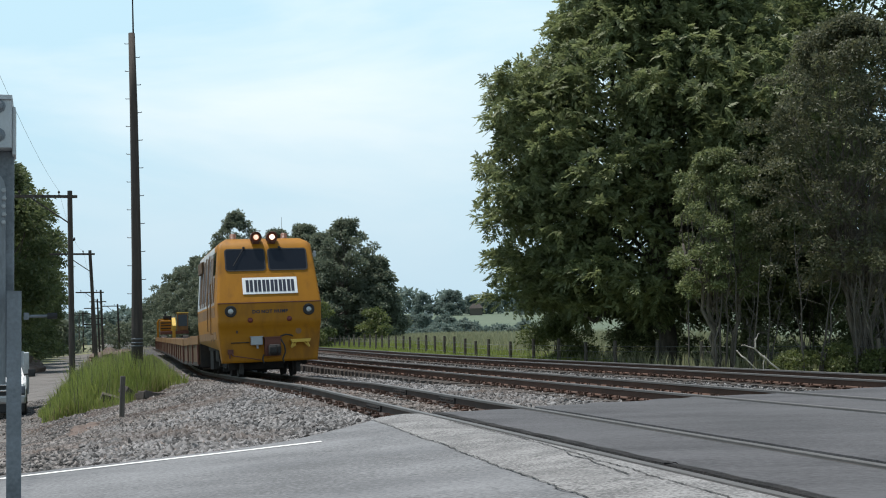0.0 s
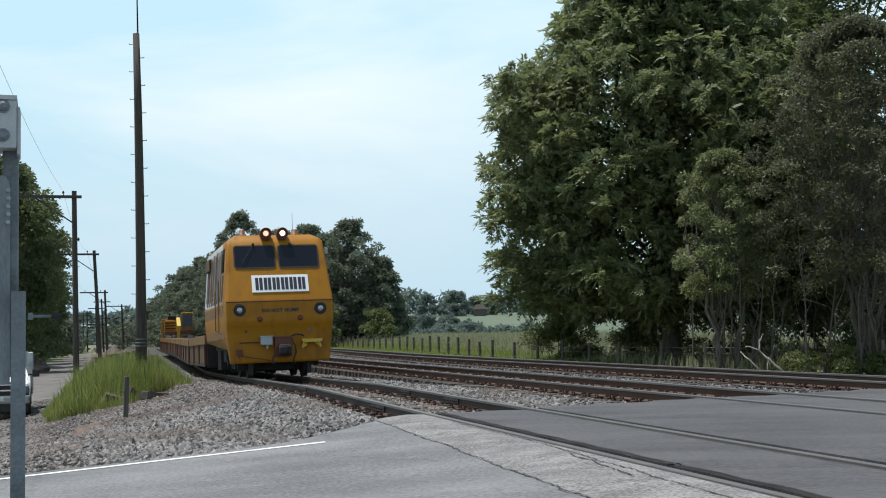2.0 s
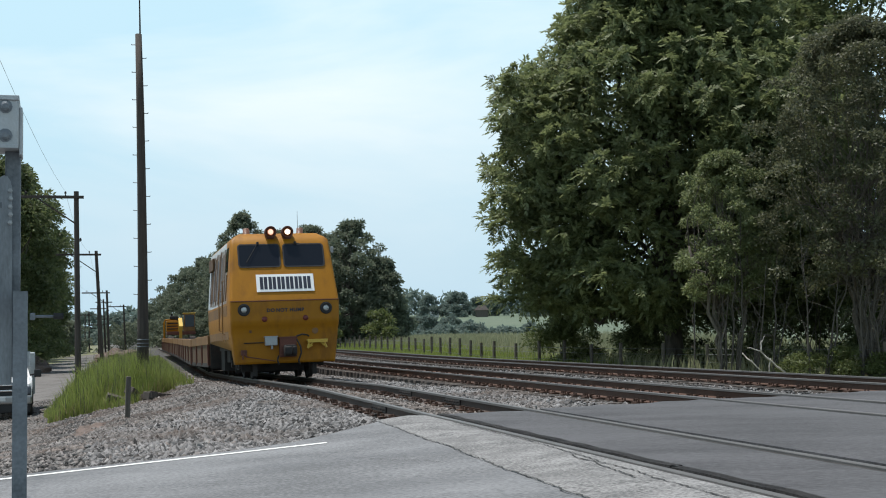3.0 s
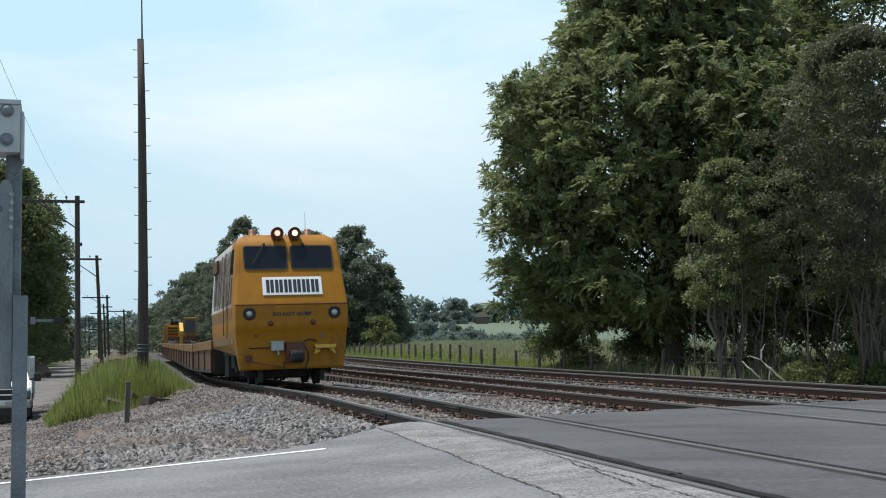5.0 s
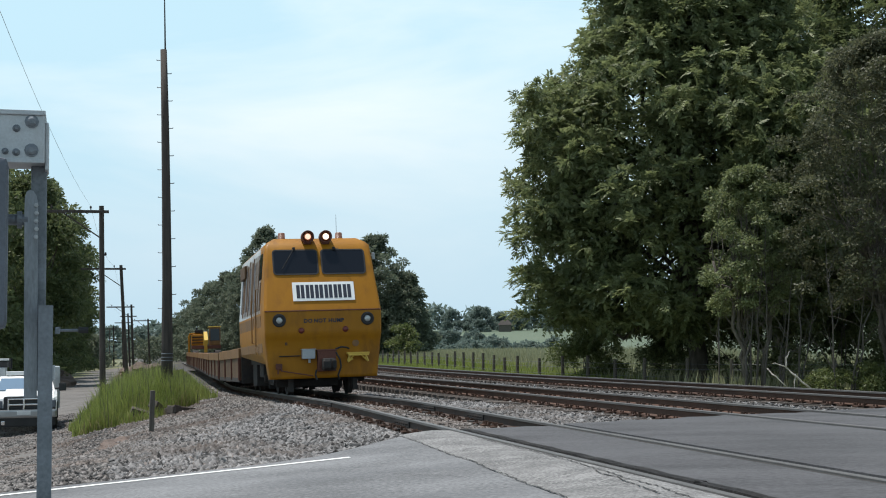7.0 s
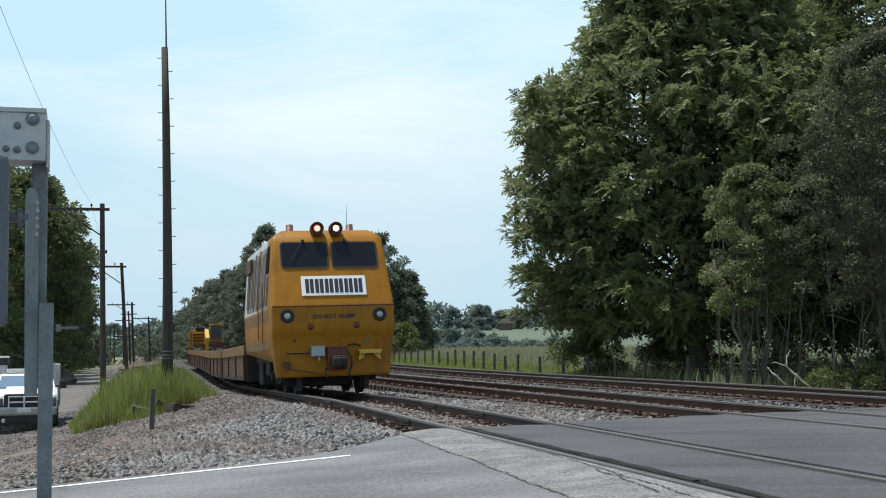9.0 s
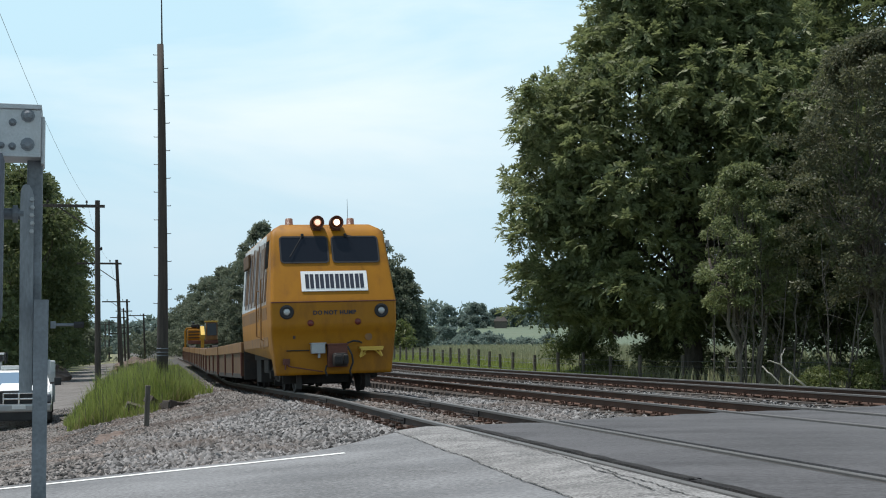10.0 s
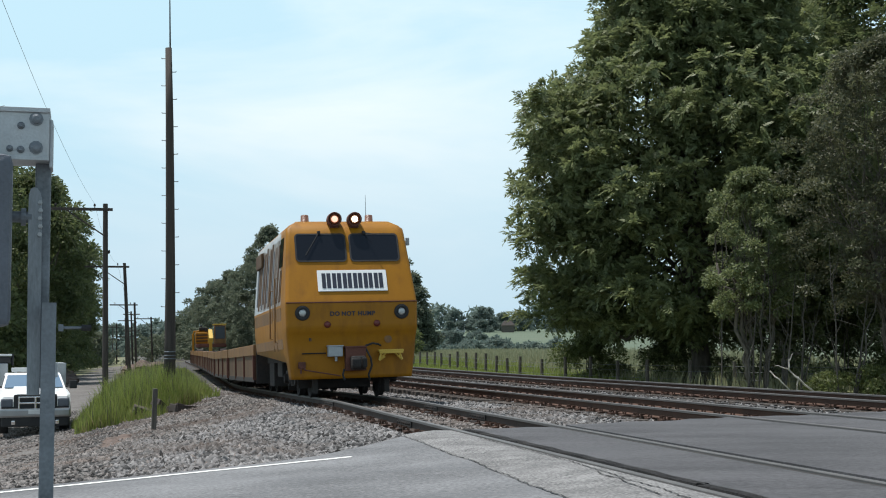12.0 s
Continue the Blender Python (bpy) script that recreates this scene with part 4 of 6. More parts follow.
    tube(bm, (-1.10, 0.06, 0.98), (-1.10, 0.13, 0.98), 0.014, sides=8)
    tube(bm, (-0.60, 0.06, 0.98), (-0.60, 0.13, 0.98), 0.014, sides=8)
    part("grab_rail", bm, M_STEEL_DARK, top, "dark grab rail")
    for pts in (((0.27, -0.02, 1.12), (0.42, -0.06, 1.17), (0.55, -0.05, 1.15), (0.62, 0.05, 1.12)), ((0.27, -0.08, 1.05), (0.36, -0.14, 0.85), (0.38, -0.14, 0.68), (0.30, -0.14, 0.48), (0.34, -0.10, 0.38)),
                ((-0.22, -0.06, 0.62), (-0.26, -0.12, 0.5), (-0.22, -0.12, 0.38))):
        bm = bmesh.new()
        for a, c in zip(pts, pts[1:]):
            tube(bm, a, c, 0.022, sides=8)
        part("air_hose", bm, M_BLACK, top, "black air hose")
    bm = bmesh.new()
    lathe(bm, [(0.07, 0.0), (0.085, 0.0), (0.085, 0.015), (0.07, 0.015)], 20, pose(0.80, 0.10, 1.26, 90))
    part("filler_ring", bm, M_YELLOW_DIRTY_DIMMED, top)
    # left and right sides: door, window, grab irons, panel joints
    for sgn in (-1, 1):
        def side_x(z, d=0.0):
            return sgn * (cab_half_width(z) + d)

        def side_panel(name, y0, y1, z0, z1, material, label, d=0.012):
            bm = bmesh.new()
            vs = [bm.verts.new((side_x(z, e), y, z)) for e in (d, -0.02) for z in (z0, z1) for y in (y0, y1)]
            for q in ((0, 1, 3, 2), (4, 6, 7, 5), (0, 4, 5, 1), (2, 3, 7, 6), (0, 2, 6, 4), (1, 5, 7, 3)):
                bm.faces.new([vs[i] for i in q])
            return part(name, bm, material, top, label)
        side_panel("side_window", 0.95, 1.55, 2.95, 3.60, M_GLASS, "dark side window")
        side_panel("side_door", 1.95, 2.55, 1.12, 2.06, M_YELLOW_DIRTY_DIMMED, "weathered yellow lower half of the side door, dimmed for weak light", 0.008)
        side_panel("side_door", 1.95, 2.55, 2.08, 3.62, M_GREYWHITE, "pale upper half of the side door", 0.008)
        side_panel("door_gap", 1.90, 1.95, 1.06, 3.62, M_BLACK, "dark door joint", 0.010)
        side_panel("door_gap", 2.55, 2.60, 1.06, 3.62, M_BLACK, "dark door joint", 0.010)
        for y in (2.03, 2.24, 2.42, 1.02, 1.24, 1.62, 1.76):
            side_panel("streaked_panel", y, y + 0.10, 2.16, 2.88 if y < 1.6 else 3.5, M_CARSIDE, "brown streaked upright panel strip", 0.011)
        for k, y in enumerate((2.75, 3.1, 3.42, 3.95, 4.25, 4.7, 5.1, 5.5, 5.85, 6.3)):
            side_panel("louvre", y, y + 0.16 + 0.05 * (k % 3), 2.16 + 0.12 * (k % 2), 3.45 + 0.1 * ((k * 2) % 3), M_CARSIDE if k % 3 else M_DARKPAINT, "dark brown ventilation louvre", 0.010)
        side_panel("lower_panel", 2.62, 6.92, 1.10, 2.02, M_YELLOW_DIRTY_DIMMED, "weathered yellow lower panel, dimmed for weak side light", 0.009)
        side_panel("lower_panel", 0.85, 1.88, 1.10, 2.02, M_YELLOW_DIRTY_DIMMED, "weathered yellow lower panel, dimmed for weak side light", 0.009)
        for z0, z1, y in ((1.25, 2.75, 1.80), (1.35, 2.5, 2.72)):
            bm = bmesh.new()
            chain(bm, [(side_x(z0, -0.01), y, z0), (side_x(z0, 0.07), y, z0 + 0.02), (side_x(z1, 0.07), y, z1 - 0.02), (side_x(z1, -0.01), y, z1)], [0.016] * 4)
            part("grab_iron", bm, M_YELLOW_DIRTY_DIMMED, top)
        bm = bmesh.new()
        box(bm, min(side_x(3.3), side_x(3.3, 0.07)), 5.2, 3.25, max(side_x(3.3), side_x(3.3, 0.07)), 6.6, 3.62, 0.03)
        part("side_housing", bm, M_CARSIDE, top, "weathered roof-side housing")
    bm = bmesh.new()
    box(bm, -1.15, 0.8, 0.80, 1.15, 6.9, 1.04, 0.02)
    box(bm, -0.7, 0.6, 0.55, 0.7, 1.0, 0.9, 0.03)
    for sgn in (-1, 1):
        box(bm, sgn * 1.0 - 0.1, 4.0, 0.45, sgn * 1.0 + 0.1, 5.0, 0.9, 0.04)
        box(bm, sgn * 0.80 - 0.06, 0.35, 0.10, sgn * 0.80 + 0.06, 0.42, 0.5, 0.01)
    # added dark plates close the lit gap beneath the cab, standing in for shade
    box(bm, -1.12, 0.82, 0.22, 0.45, 0.88, 0.85, 0.0)
    box(bm, 0.45, 0.82, 0.34, 1.12, 0.88, 0.85, 0.0)
    box(bm, -1.0, 3.5, 0.14, 1.0, 3.6, 0.85, 0.0)
    box(bm, -1.12, 5.6, 0.20, 1.12, 6.7, 0.85, 0.02)
    part("underframe", bm, M_STEEL_DARK, top, "dark grimy underframe with added plates in place of shade")
    bogie(top, 2.1, 2.0)
    return top


def build_gondola(index):
    """A low open car of the articulated string; its side is split in panels by posts."""
    length = 9.35
    top = tagged(empty("gondola_car"), "low weathered yellow open car with ribbed sides, coupled behind the cab", "rail car", group="open cars of the train")
    for sgn in (-1, 1):
        bm = bmesh.new()
        x = sgn * 1.42
        box(bm, x - 0.03, 0.06, 0.42, x + 0.03, length - 0.06, 1.05, 0.0)
        part("side_panel", bm, M_CARSIDE, top, "stained yellow-brown side panel")
        bm = bmesh.new()
        box(bm, x - 0.06, 0.04, 1.02, x + 0.06, length - 0.04, 1.32, 0.02)
        part("top_rail", bm, M_YELLOW_DIRTY_DIMMED, top, "faded yellow top rail")
        for k in range(4):
            bm = bmesh.new()
            y = 0.06 + k * (length - 0.2) / 3
            box(bm, x + sgn * 0.03 - 0.05, y, 0.36, x + sgn * 0.03 + 0.05, y + 0.09, 1.04, 0.01)
            part("side_post", bm, M_RUST, top)
        bm = bmesh.new()
        box(bm, x - 0.05, 0.1, 0.30, x + 0.05, length - 0.1, 0.43, 0.01)
        part("bottom_sill", bm, M_STEEL_DARK, top)
    for y in (0.05, length - 0.12):
        bm = bmesh.new()
        box(bm, -1.40, y - 0.06, 0.26, 1.40, y + 0.14, 1.28, 0.02)
        part("end_frame", bm, M_STEEL_DARK, top, "dark grimy end frame")
    bm = bmesh.new()
    box(bm, -1.38, 0.1, 0.78, 1.38, length - 0.1, 0.86, 0.0)
    part("floor", bm, M_RUST, top, "rusty steel floor")
    bogie(top, 0.0 + 1.2, 1.6)
    return top, length


def build_excavator():
    """A yellow tracked digger; y runs away from the crossing, the boom lies towards it."""
    top = tagged(empty("excavator"), "weathered yellow tracked excavator riding on the last open car", "excavator")
    for x in (-0.95, 0.95):
        bm = bmesh.new()
        outline = [(-1.7, 0.35), (-1.5, 0.10), (-1.2, 0.0), (1.2, 0.0), (1.5, 0.10), (1.7, 0.35), (1.5, 0.65), (1.2, 0.75), (-1.2, 0.75), (-1.5, 0.65)]
        prism(bm, outline, -0.25, 0.25, Matrix(((0, 1, 0, x), (1, 0, 0, 0), (0, 0, 1, 0), (0, 0, 0, 1))))
        part("crawler_track", bm, M_STEEL_DARK, top, "dark steel crawler track")
    bm = bmesh.new()
    box(bm, -1.25, -1.0, 0.85, 1.25, 1.7, 1.15, 0.04)
    part("slewing_deck", bm, M_RUST, top)
    bm = bmesh.new()
    box(bm, -1.25, 0.1, 1.15, 0.15, 1.8, 2.15, 0.12)
    box(bm, -1.1, 0.6, 2.15, -0.1, 1.5, 2.30, 0.05)
    part("engine_hood", bm, M_YELLOW, top, "weathered yellow engine cover")
    bm = bmesh.new()
    box(bm, 0.25, -0.9, 1.15, 1.22, 0.7, 2.75, 0.08)
    cabin = part("cabin", bm, M_YELLOW_DIRTY_DIMMED, top, "yellow operator cabin")
    for q in ((0.33, -0.93, 1.55, 1.14, -0.88, 2.6), (0.23, -0.75, 1.6, 0.27, 0.55, 2.6), (1.2, -0.75, 1.6, 1.24, 0.55, 2.6)):
        bm = bmesh.new()
        box(bm, *q, 0.01)
        part("cab_window", bm, M_GLASS, cabin, "dark cab glass")
    bm = bmesh.new()
    outline = [(-1.4, 1.1), (-0.9, 1.2), (-1.9, 2.25), (-2.4, 2.35), (-4.3, 1.6), (-4.2, 1.3), (-2.4, 1.9), (-2.05, 1.85)]
    prism(bm, outline, -0.16, 0.16, Matrix(((0, 1, 0, -0.1), (1, 0, 0, 0.9), (0, 0, 1, 0), (0, 0, 0, 1))))
    part("boom", bm, M_YELLOW_SUNLIT, top, "yellow boom")
    bm = bmesh.new()
    prism(bm, [(-3.5, 1.75), (-3.2, 1.75), (-2.5, 0.3), (-2.75, 0.25)], -0.13, 0.13, Matrix(((0, 1, 0, -0.1), (1, 0, 0, 0.9), (0, 0, 1, 0), (0, 0, 0, 1))))
    part("stick", bm, M_YELLOW_SUNLIT, top, "yellow dipper stick")
    bm = bmesh.new()
    for a, c in (((-0.1, -0.4, 1.3), (-0.1, -1.2, 2.0)), ((-0.1, -1.3, 2.35), (-0.1, -2.4, 1.9))):
        tube(bm, a, c, 0.08, 0.05, 10)
    part("ram", bm, M_CHROME, top, "hydraulic ram")
    bm = bmesh.new()
    for q in (-0.6, 1.5):
        chain(bm, [(-1.45, q, 0.2), (-1.45, q, 2.0), (-1.36, q, 2.2), (-1.0, q, 2.22)], [0.07] * 4)
    tube(bm, (-1.45, -0.6, 1.5), (-1.45, 1.5, 1.5), 0.05)
    part("guard_frame", bm, M_YELLOW, top, "yellow tubular guard frame")
    bm = bmesh.new()
    tube(bm, (-0.75, 0.9, 2.2), (-0.75, 0.9, 2.75), 0.09)
    box(bm, -0.95, 0.3, 2.28, -0.25, 0.8, 2.55, 0.06)
    tube(bm, (-0.35, 0.3, 2.2), (-0.35, 0.3, 2.5), 0.12)
    part("exhaust_stack", bm, M_STEEL_DARK, top, "dark exhaust and intake stack")
    bm = bmesh.new()
    for q in (1.35, 1.6, 1.85):
        box(bm, -1.2, 0.08, q, 0.1, 0.115, q + 0.10, 0.01)
    part("grille_slats", bm, M_STEEL_DARK, top, "dark cooling slats")
    bm = bmesh.new()
    box(bm, 0.18, -0.98, 2.72, 1.28, 0.78, 2.80, 0.02)
    part("cabin_roof", bm, M_YELLOW_SUNLIT, cabin, "pale yellow cabin roof")
    return top


power_car = build_power_unit()
GONDOLAS = [build_gondola(k) for k in range(7)]
excavator = build_excavator()
excavator.scale = (0.88, 0.88, 0.88)


# ---- trees ----
def leaves(name, centres, radii, count, size, material, parent, seed, flat=0.75, shell=0.55):
    """Many small leaves in clumps; each leaf is a bent kite."""
    rng = np.random.default_rng(seed)
    centres, radii = np.asarray(centres), np.asarray(radii)
    w = radii ** 2
    pick = rng.choice(len(centres), count, p=w / w.sum())
    d = rng.normal(size=(count, 3))
    d /= np.linalg.norm(d, axis=1, keepdims=True)
    d[:, 2] = np.where(d[:, 2] < -0.35, -d[:, 2], d[:, 2])
    rr = shell + (1 - shell) * rng.random((count, 1)) ** 0.6 + 0.12 * rng.normal(size=(count, 1))
    p = centres[pick] + d * rr * radii[pick][:, None] * np.array([1, 1, flat])
    way = d * 0.7 + rng.normal(size=(count, 3)) * 0.6 + np.array([0, 0, -0.45])
    way /= np.linalg.norm(way, axis=1, keepdims=True)
    side = np.cross(way, d + rng.normal(size=(count, 3)) * 0.5)
    side /= np.linalg.norm(side, axis=1, keepdims=True) + 1e-9
    up = np.cross(side, way)
    k = size * (0.6 + 0.8 * rng.random((count, 1)))
    q = np.stack([p, p + way * k * 0.5 + side * k * 0.24 - up * k * 0.05, p + way * k, p + way * k * 0.5 - side * k * 0.24 - up * k * 0.05], 1)
    f = np.arange(count * 4).reshape(-1, 4)
    ob = mesh_from(name, q, f, 4, material)
    ob.parent = parent
    return ob


def fronds(name, centres, radii, count, length, pairs, material, parent, seed, flat=0.85):
    """Compound leaves: each frond is a drooping stalk with pairs of leaflets, set in tufts on the clumps."""
    rng = np.random.default_rng(seed)
    centres, radii = np.asarray(centres), np.asarray(radii)
    w = radii ** 2
    tufts = count // 7
    pick = rng.choice(len(centres), tufts, p=w / w.sum())
    d = rng.normal(size=(tufts, 3))
    d /= np.linalg.norm(d, axis=1, keepdims=True)
    d[:, 2] = np.where(d[:, 2] < -0.3, -d[:, 2], d[:, 2])
    rr = 0.45 + 0.55 * rng.random((tufts, 1)) ** 0.5 + 0.16 * np.abs(rng.normal(size=(tufts, 1)))
    root = centres[pick] + d * rr * radii[pick][:, None] * np.array([1, 1, flat])
    root, d = np.repeat(root, 7, 0), np.repeat(d, 7, 0)
    n = len(root)
    axis = d * 0.55 + rng.normal(size=(n, 3)) * 0.62 + np.array([0, 0, 0.10])
    axis /= np.linalg.norm(axis, axis=1, keepdims=True)
    side = np.cross(axis, np.array([0, 0, 1.0]) + rng.normal(size=(n, 3)) * 0.35)
    side /= np.linalg.norm(side, axis=1, keepdims=True) + 1e-9
    size = length * (0.65 + 0.7 * rng.random((n, 1)))
    quads = []
    for j in range(pairs):
        u = (j + 1.0) / pairs
        foot = root + axis * size * u + np.array([0, 0, -0.42]) * size * u * u
        for sgn in (-1, 1):
            way = axis * (0.35 + 0.5 * u) + side * sgn * (0.95 - 0.45 * u) + np.array([0, 0, -0.45]) + rng.normal(size=(n, 3)) * 0.14
            way /= np.linalg.norm(way, axis=1, keepdims=True)
            k = size * (0.50 - 0.18 * abs(u - 0.55)) * (0.8 + 0.4 * rng.random((n, 1)))
            wide = np.cross(way, np.cross(axis, side))
            wide /= np.linalg.norm(wide, axis=1, keepdims=True) + 1e-9
            quads.append(np.stack([foot, foot + way * k * 0.45 + wide * k * 0.21, foot + way * k, foot + way * k * 0.45 - wide * k * 0.21], 1))
    q = np.stack(quads, 1).reshape(-1, 3)
    ob = mesh_from(name, q, np.arange(len(q)).reshape(-1, 4), 4, material)
    ob.parent = parent
    return ob


def crown_clumps(rng, height, base, rx, ry, count, clump, lumpy=0.2, shell=0.5, profile=None):
    """Clump centres in an uneven crown, full below and rounded above, most of them near its surface."""
    u = rng.random(count) * 2 - 1
    u = np.where(rng.random(count) < 0.12, 0.9 + 0.1 * rng.random(count), u)
    girth = np.where(u > 0, (1 - np.clip(u, 0, 1) ** 1.9) ** (1 / 1.9), (1 - np.clip(-u, 0, 1) ** 4) ** (1 / 4))
    if profile is not None:
        girth = np.interp((height + base) / 2 + u * (height - base) / 2, profile[0], profile[1])
    a = rng.random(count) * math.tau
    r = shell + (1 - shell) * rng.random(count) ** 0.6
    off = rng.random(3) * 50
    lump = np.array([1.0 + lumpy * 1.3 * noise.noise(Vector((math.cos(q) * 1.6, math.sin(q) * 1.6, h * 2.2)) + Vector(off)) + lumpy * 0.8 * noise.noise(Vector((math.cos(q) * 4, math.sin(q) * 4, h * 5)) + Vector(off)) for q, h in zip(a, u)])
    k = girth * r * lump
    cz, rz = (height + base) / 2, (height - base) / 2
    c = np.stack([np.cos(a) * rx * k, np.sin(a) * ry * k, cz + u * rz * (1 + 0.25 * (lump - 1))], 1)
    return c, clump * (0.7 + 0.7 * rng.random(count))


def limb(bm, a, c, r0, r1, rng, bend=0.12, n=4, sides=7):
    a, c = np.asarray(a, dtype=float), np.asarray(c, dtype=float)
    pts = [a + (c - a) * t + rng.normal(size=3) * bend * np.linalg.norm(c - a) * math.sin(math.pi * t) * 0.5 for t in np.linspace(0, 1, n + 1)]
    chain(bm, pts, [r0 + (r1 - r0) * k / n for k in range(n + 1)], sides)


def build_tree(x, y, height, base, rx, ry, clumps, clump, count, size, material, label, seed, trunk=0.3, limbs=22, stems=1, flat=0.75, lumpy=0.28, lean=(0, 0), group="", profile=None, shell=0.5, pairs=0, fill=0):
    rng = np.random.default_rng(seed)
    z = float(ground_z(x, y))
    top = tagged(empty("tree", x, y, z - 0.05), label, "tree", group=group)
    c, r = crown_clumps(rng, height, base, rx, ry, clumps, clump, lumpy, shell, profile)
    c[:, 0] += lean[0]
    c[:, 1] += lean[1]
    bm = bmesh.new()
    forks = []
    for k in range(stems):
        foot = rng.normal(size=3) * 0.25 * (stems > 1)
        foot[2] = -0.1
        fork = np.array([lean[0] * 0.4 + rng.normal() * 0.4 * stems ** 0.5, lean[1] * 0.4 + rng.normal() * 0.3, base + (height - base) * (0.25 + 0.2 * rng.random())])
        limb(bm, foot, fork, trunk * 1.15, trunk * 0.6, rng, 0.05, 6, 10)
        forks.append((foot, fork))
    order = rng.permutation(len(c))[:limbs]
    for i in order:
        foot, fork = forks[rng.integers(stems)]
        a = foot + (fork - foot) * rng.uniform(0.45, 1.0)
        limb(bm, a, c[i] - (c[i] - a) * 0.08, trunk * rng.uniform(0.22, 0.45), trunk * 0.06, rng, 0.16, 4, 6)
    part("trunk", bm, M_BARK, top, "dark branching trunk", smooth=True)
    if pairs:
        fronds("crown", c, r, count, size, pairs, material, top, seed + 1, flat)
        inner = c * np.array([0.80, 0.80, 0.94]) + np.array([0, 0, 0.3])
        leaves("inner_foliage", inner, r * 1.25, fill, 0.36, material, top, seed + 2, flat)
    else:
        leaves("crown", c, r, count, size, material, top, seed + 1, flat)
    return top


# girth of the walnut's crown by height, as shares of its widest
WALNUT = ([2.4, 3.0, 3.8, 5.0, 9.8, 12.4, 13.6, 15.2, 16.2, 18.4, 21.5, 24.0], [0.45, 0.78, 0.92, 0.96, 1.0, 0.97, 0.92, 0.86, 0.66, 0.54, 0.38, 0.05])
build_tree(11.6, 67, 24.0, 2.4, 9.75, 7.5, 2000, 0.66, 40000, 0.50, M_LEAF, "tall broad leafy walnut tree behind the fence", 21, 0.42, 46, 2, lumpy=0.10, flat=0.85, profile=WALNUT, shell=0.62, pairs=5, fill=95000)
build_tree(24.5, 73, 25.0, 1.0, 9.5, 7.0, 900, 0.75, 15000, 0.55, M_LEAF_WOOD, "tall leafy tree in the shaded row behind the fence", 31, 0.45, 30, 2, lumpy=0.15, flat=0.85, shell=0.55, pairs=4, fill=36000)
build_tree(18.5, 79, 26.0, 4.0, 7.0, 5.0, 260, 1.2, 60000, 0.36, M_LEAF_WOOD, "tall leafy tree standing behind the walnut", 33, 0.45, 20, 2, lumpy=0.2)
build_tree(17.2, 53.5, 14.4, 3.4, 4.3, 3.0, 420, 0.42, 62000, 0.15, M_LEAF_DARK, "dark thin-leaved tree with bare lower stems by the track", 41, 0.10, 90, 8, lumpy=0.25, flat=0.9)
build_tree(11.9, 56.0, 9.3, 3.2, 1.95, 1.8, 150, 0.36, 26000, 0.14, M_LEAF, "slender young tree with bare lower stem by the fence", 51, 0.09, 60, 4, lumpy=0.3, flat=0.8)
build_tree(23.5, 58.0, 13.5, 0.5, 3.6, 3.0, 130, 0.9, 36000, 0.24, M_LEAF_DARK, "dark leafy tree in the shaded row", 55, 0.2, 20, 2)


def bare_stems(x, y, count, height, seed, label):
    """A thicket of thin, nearly leafless upright stems with side twigs."""
    rng = np.random.default_rng(seed)
    top = tagged(empty("sapling_thicket", x, y, float(ground_z(x, y)) - 0.05), label, "saplings")
    for _ in range(count):
        foot = np.array([rng.normal() * 0.9, rng.normal() * 0.5, 0])
        tip = foot + np.array([rng.normal() * 0.7, rng.normal() * 0.4, height * rng.uniform(0.6, 1.1)])
        bm = bmesh.new()
        limb(bm, foot, tip, rng.uniform(0.03, 0.055), 0.010, rng, 0.022, 7, 6)
        for _ in range(12):
            u = rng.uniform(0.12, 0.95)
            a = foot + (tip - foot) * u
            w = rng.normal(size=3) * 0.6 + np.array([0, 0, 0.55])
            limb(bm, a, a + w * rng.uniform(0.5, 1.3), 0.016, 0.005, rng, 0.15, 3, 4)
        tagged(part("stem", bm, M_TWIG, top, "thin grey bare stem"), kind="stuff")


M_TWIG = mat("grey_twigs", (0.072, 0.063, 0.055), 0.9, spread=0.3, scale=3, fine=30)
bare_stems(16.9, 52.2, 15, 6.5, 201, "thicket of thin bare grey stems beside the track")
bare_stems(19.0, 52.4, 9, 6.0, 202, "thicket of thin bare grey stems beside the track")
bare_stems(11.8, 55.0, 9, 6.6, 203, "thicket of thin bare grey stems beside the track")
# undergrowth under the row
for bx, by, h, r, sd, m in ((6.3, 72, 2.2, 1.8, 61, M_LEAF_BRIGHT), (11, 70, 2.0, 2.0, 62, M_LEAF), (14, 66, 4.0, 2.8, 63, M_LEAF), (18, 64, 4.2, 2.8, 64, M_LEAF),
                            (21.5, 66, 4.0, 3.0, 65, M_LEAF)):
    rng = np.random.default_rng(sd)
    top = tagged(empty("bush", bx, by, float(ground_z(bx, by))), "dense dark undergrowth bush under the trees", "bush", group="undergrowth")
    c, q = crown_clumps(rng, h, 0.0, r, r * 0.7, 30, 0.7)
    bm = bmesh.new()
    for i in range(10):
        limb(bm, (0, 0, 0), c[i], 0.04, 0.012, rng, 0.15, 3, 5)
    part("stem", bm, M_BARK, top)
    leaves("foliage", c, q, 11000, 0.15, m, top, sd + 3)
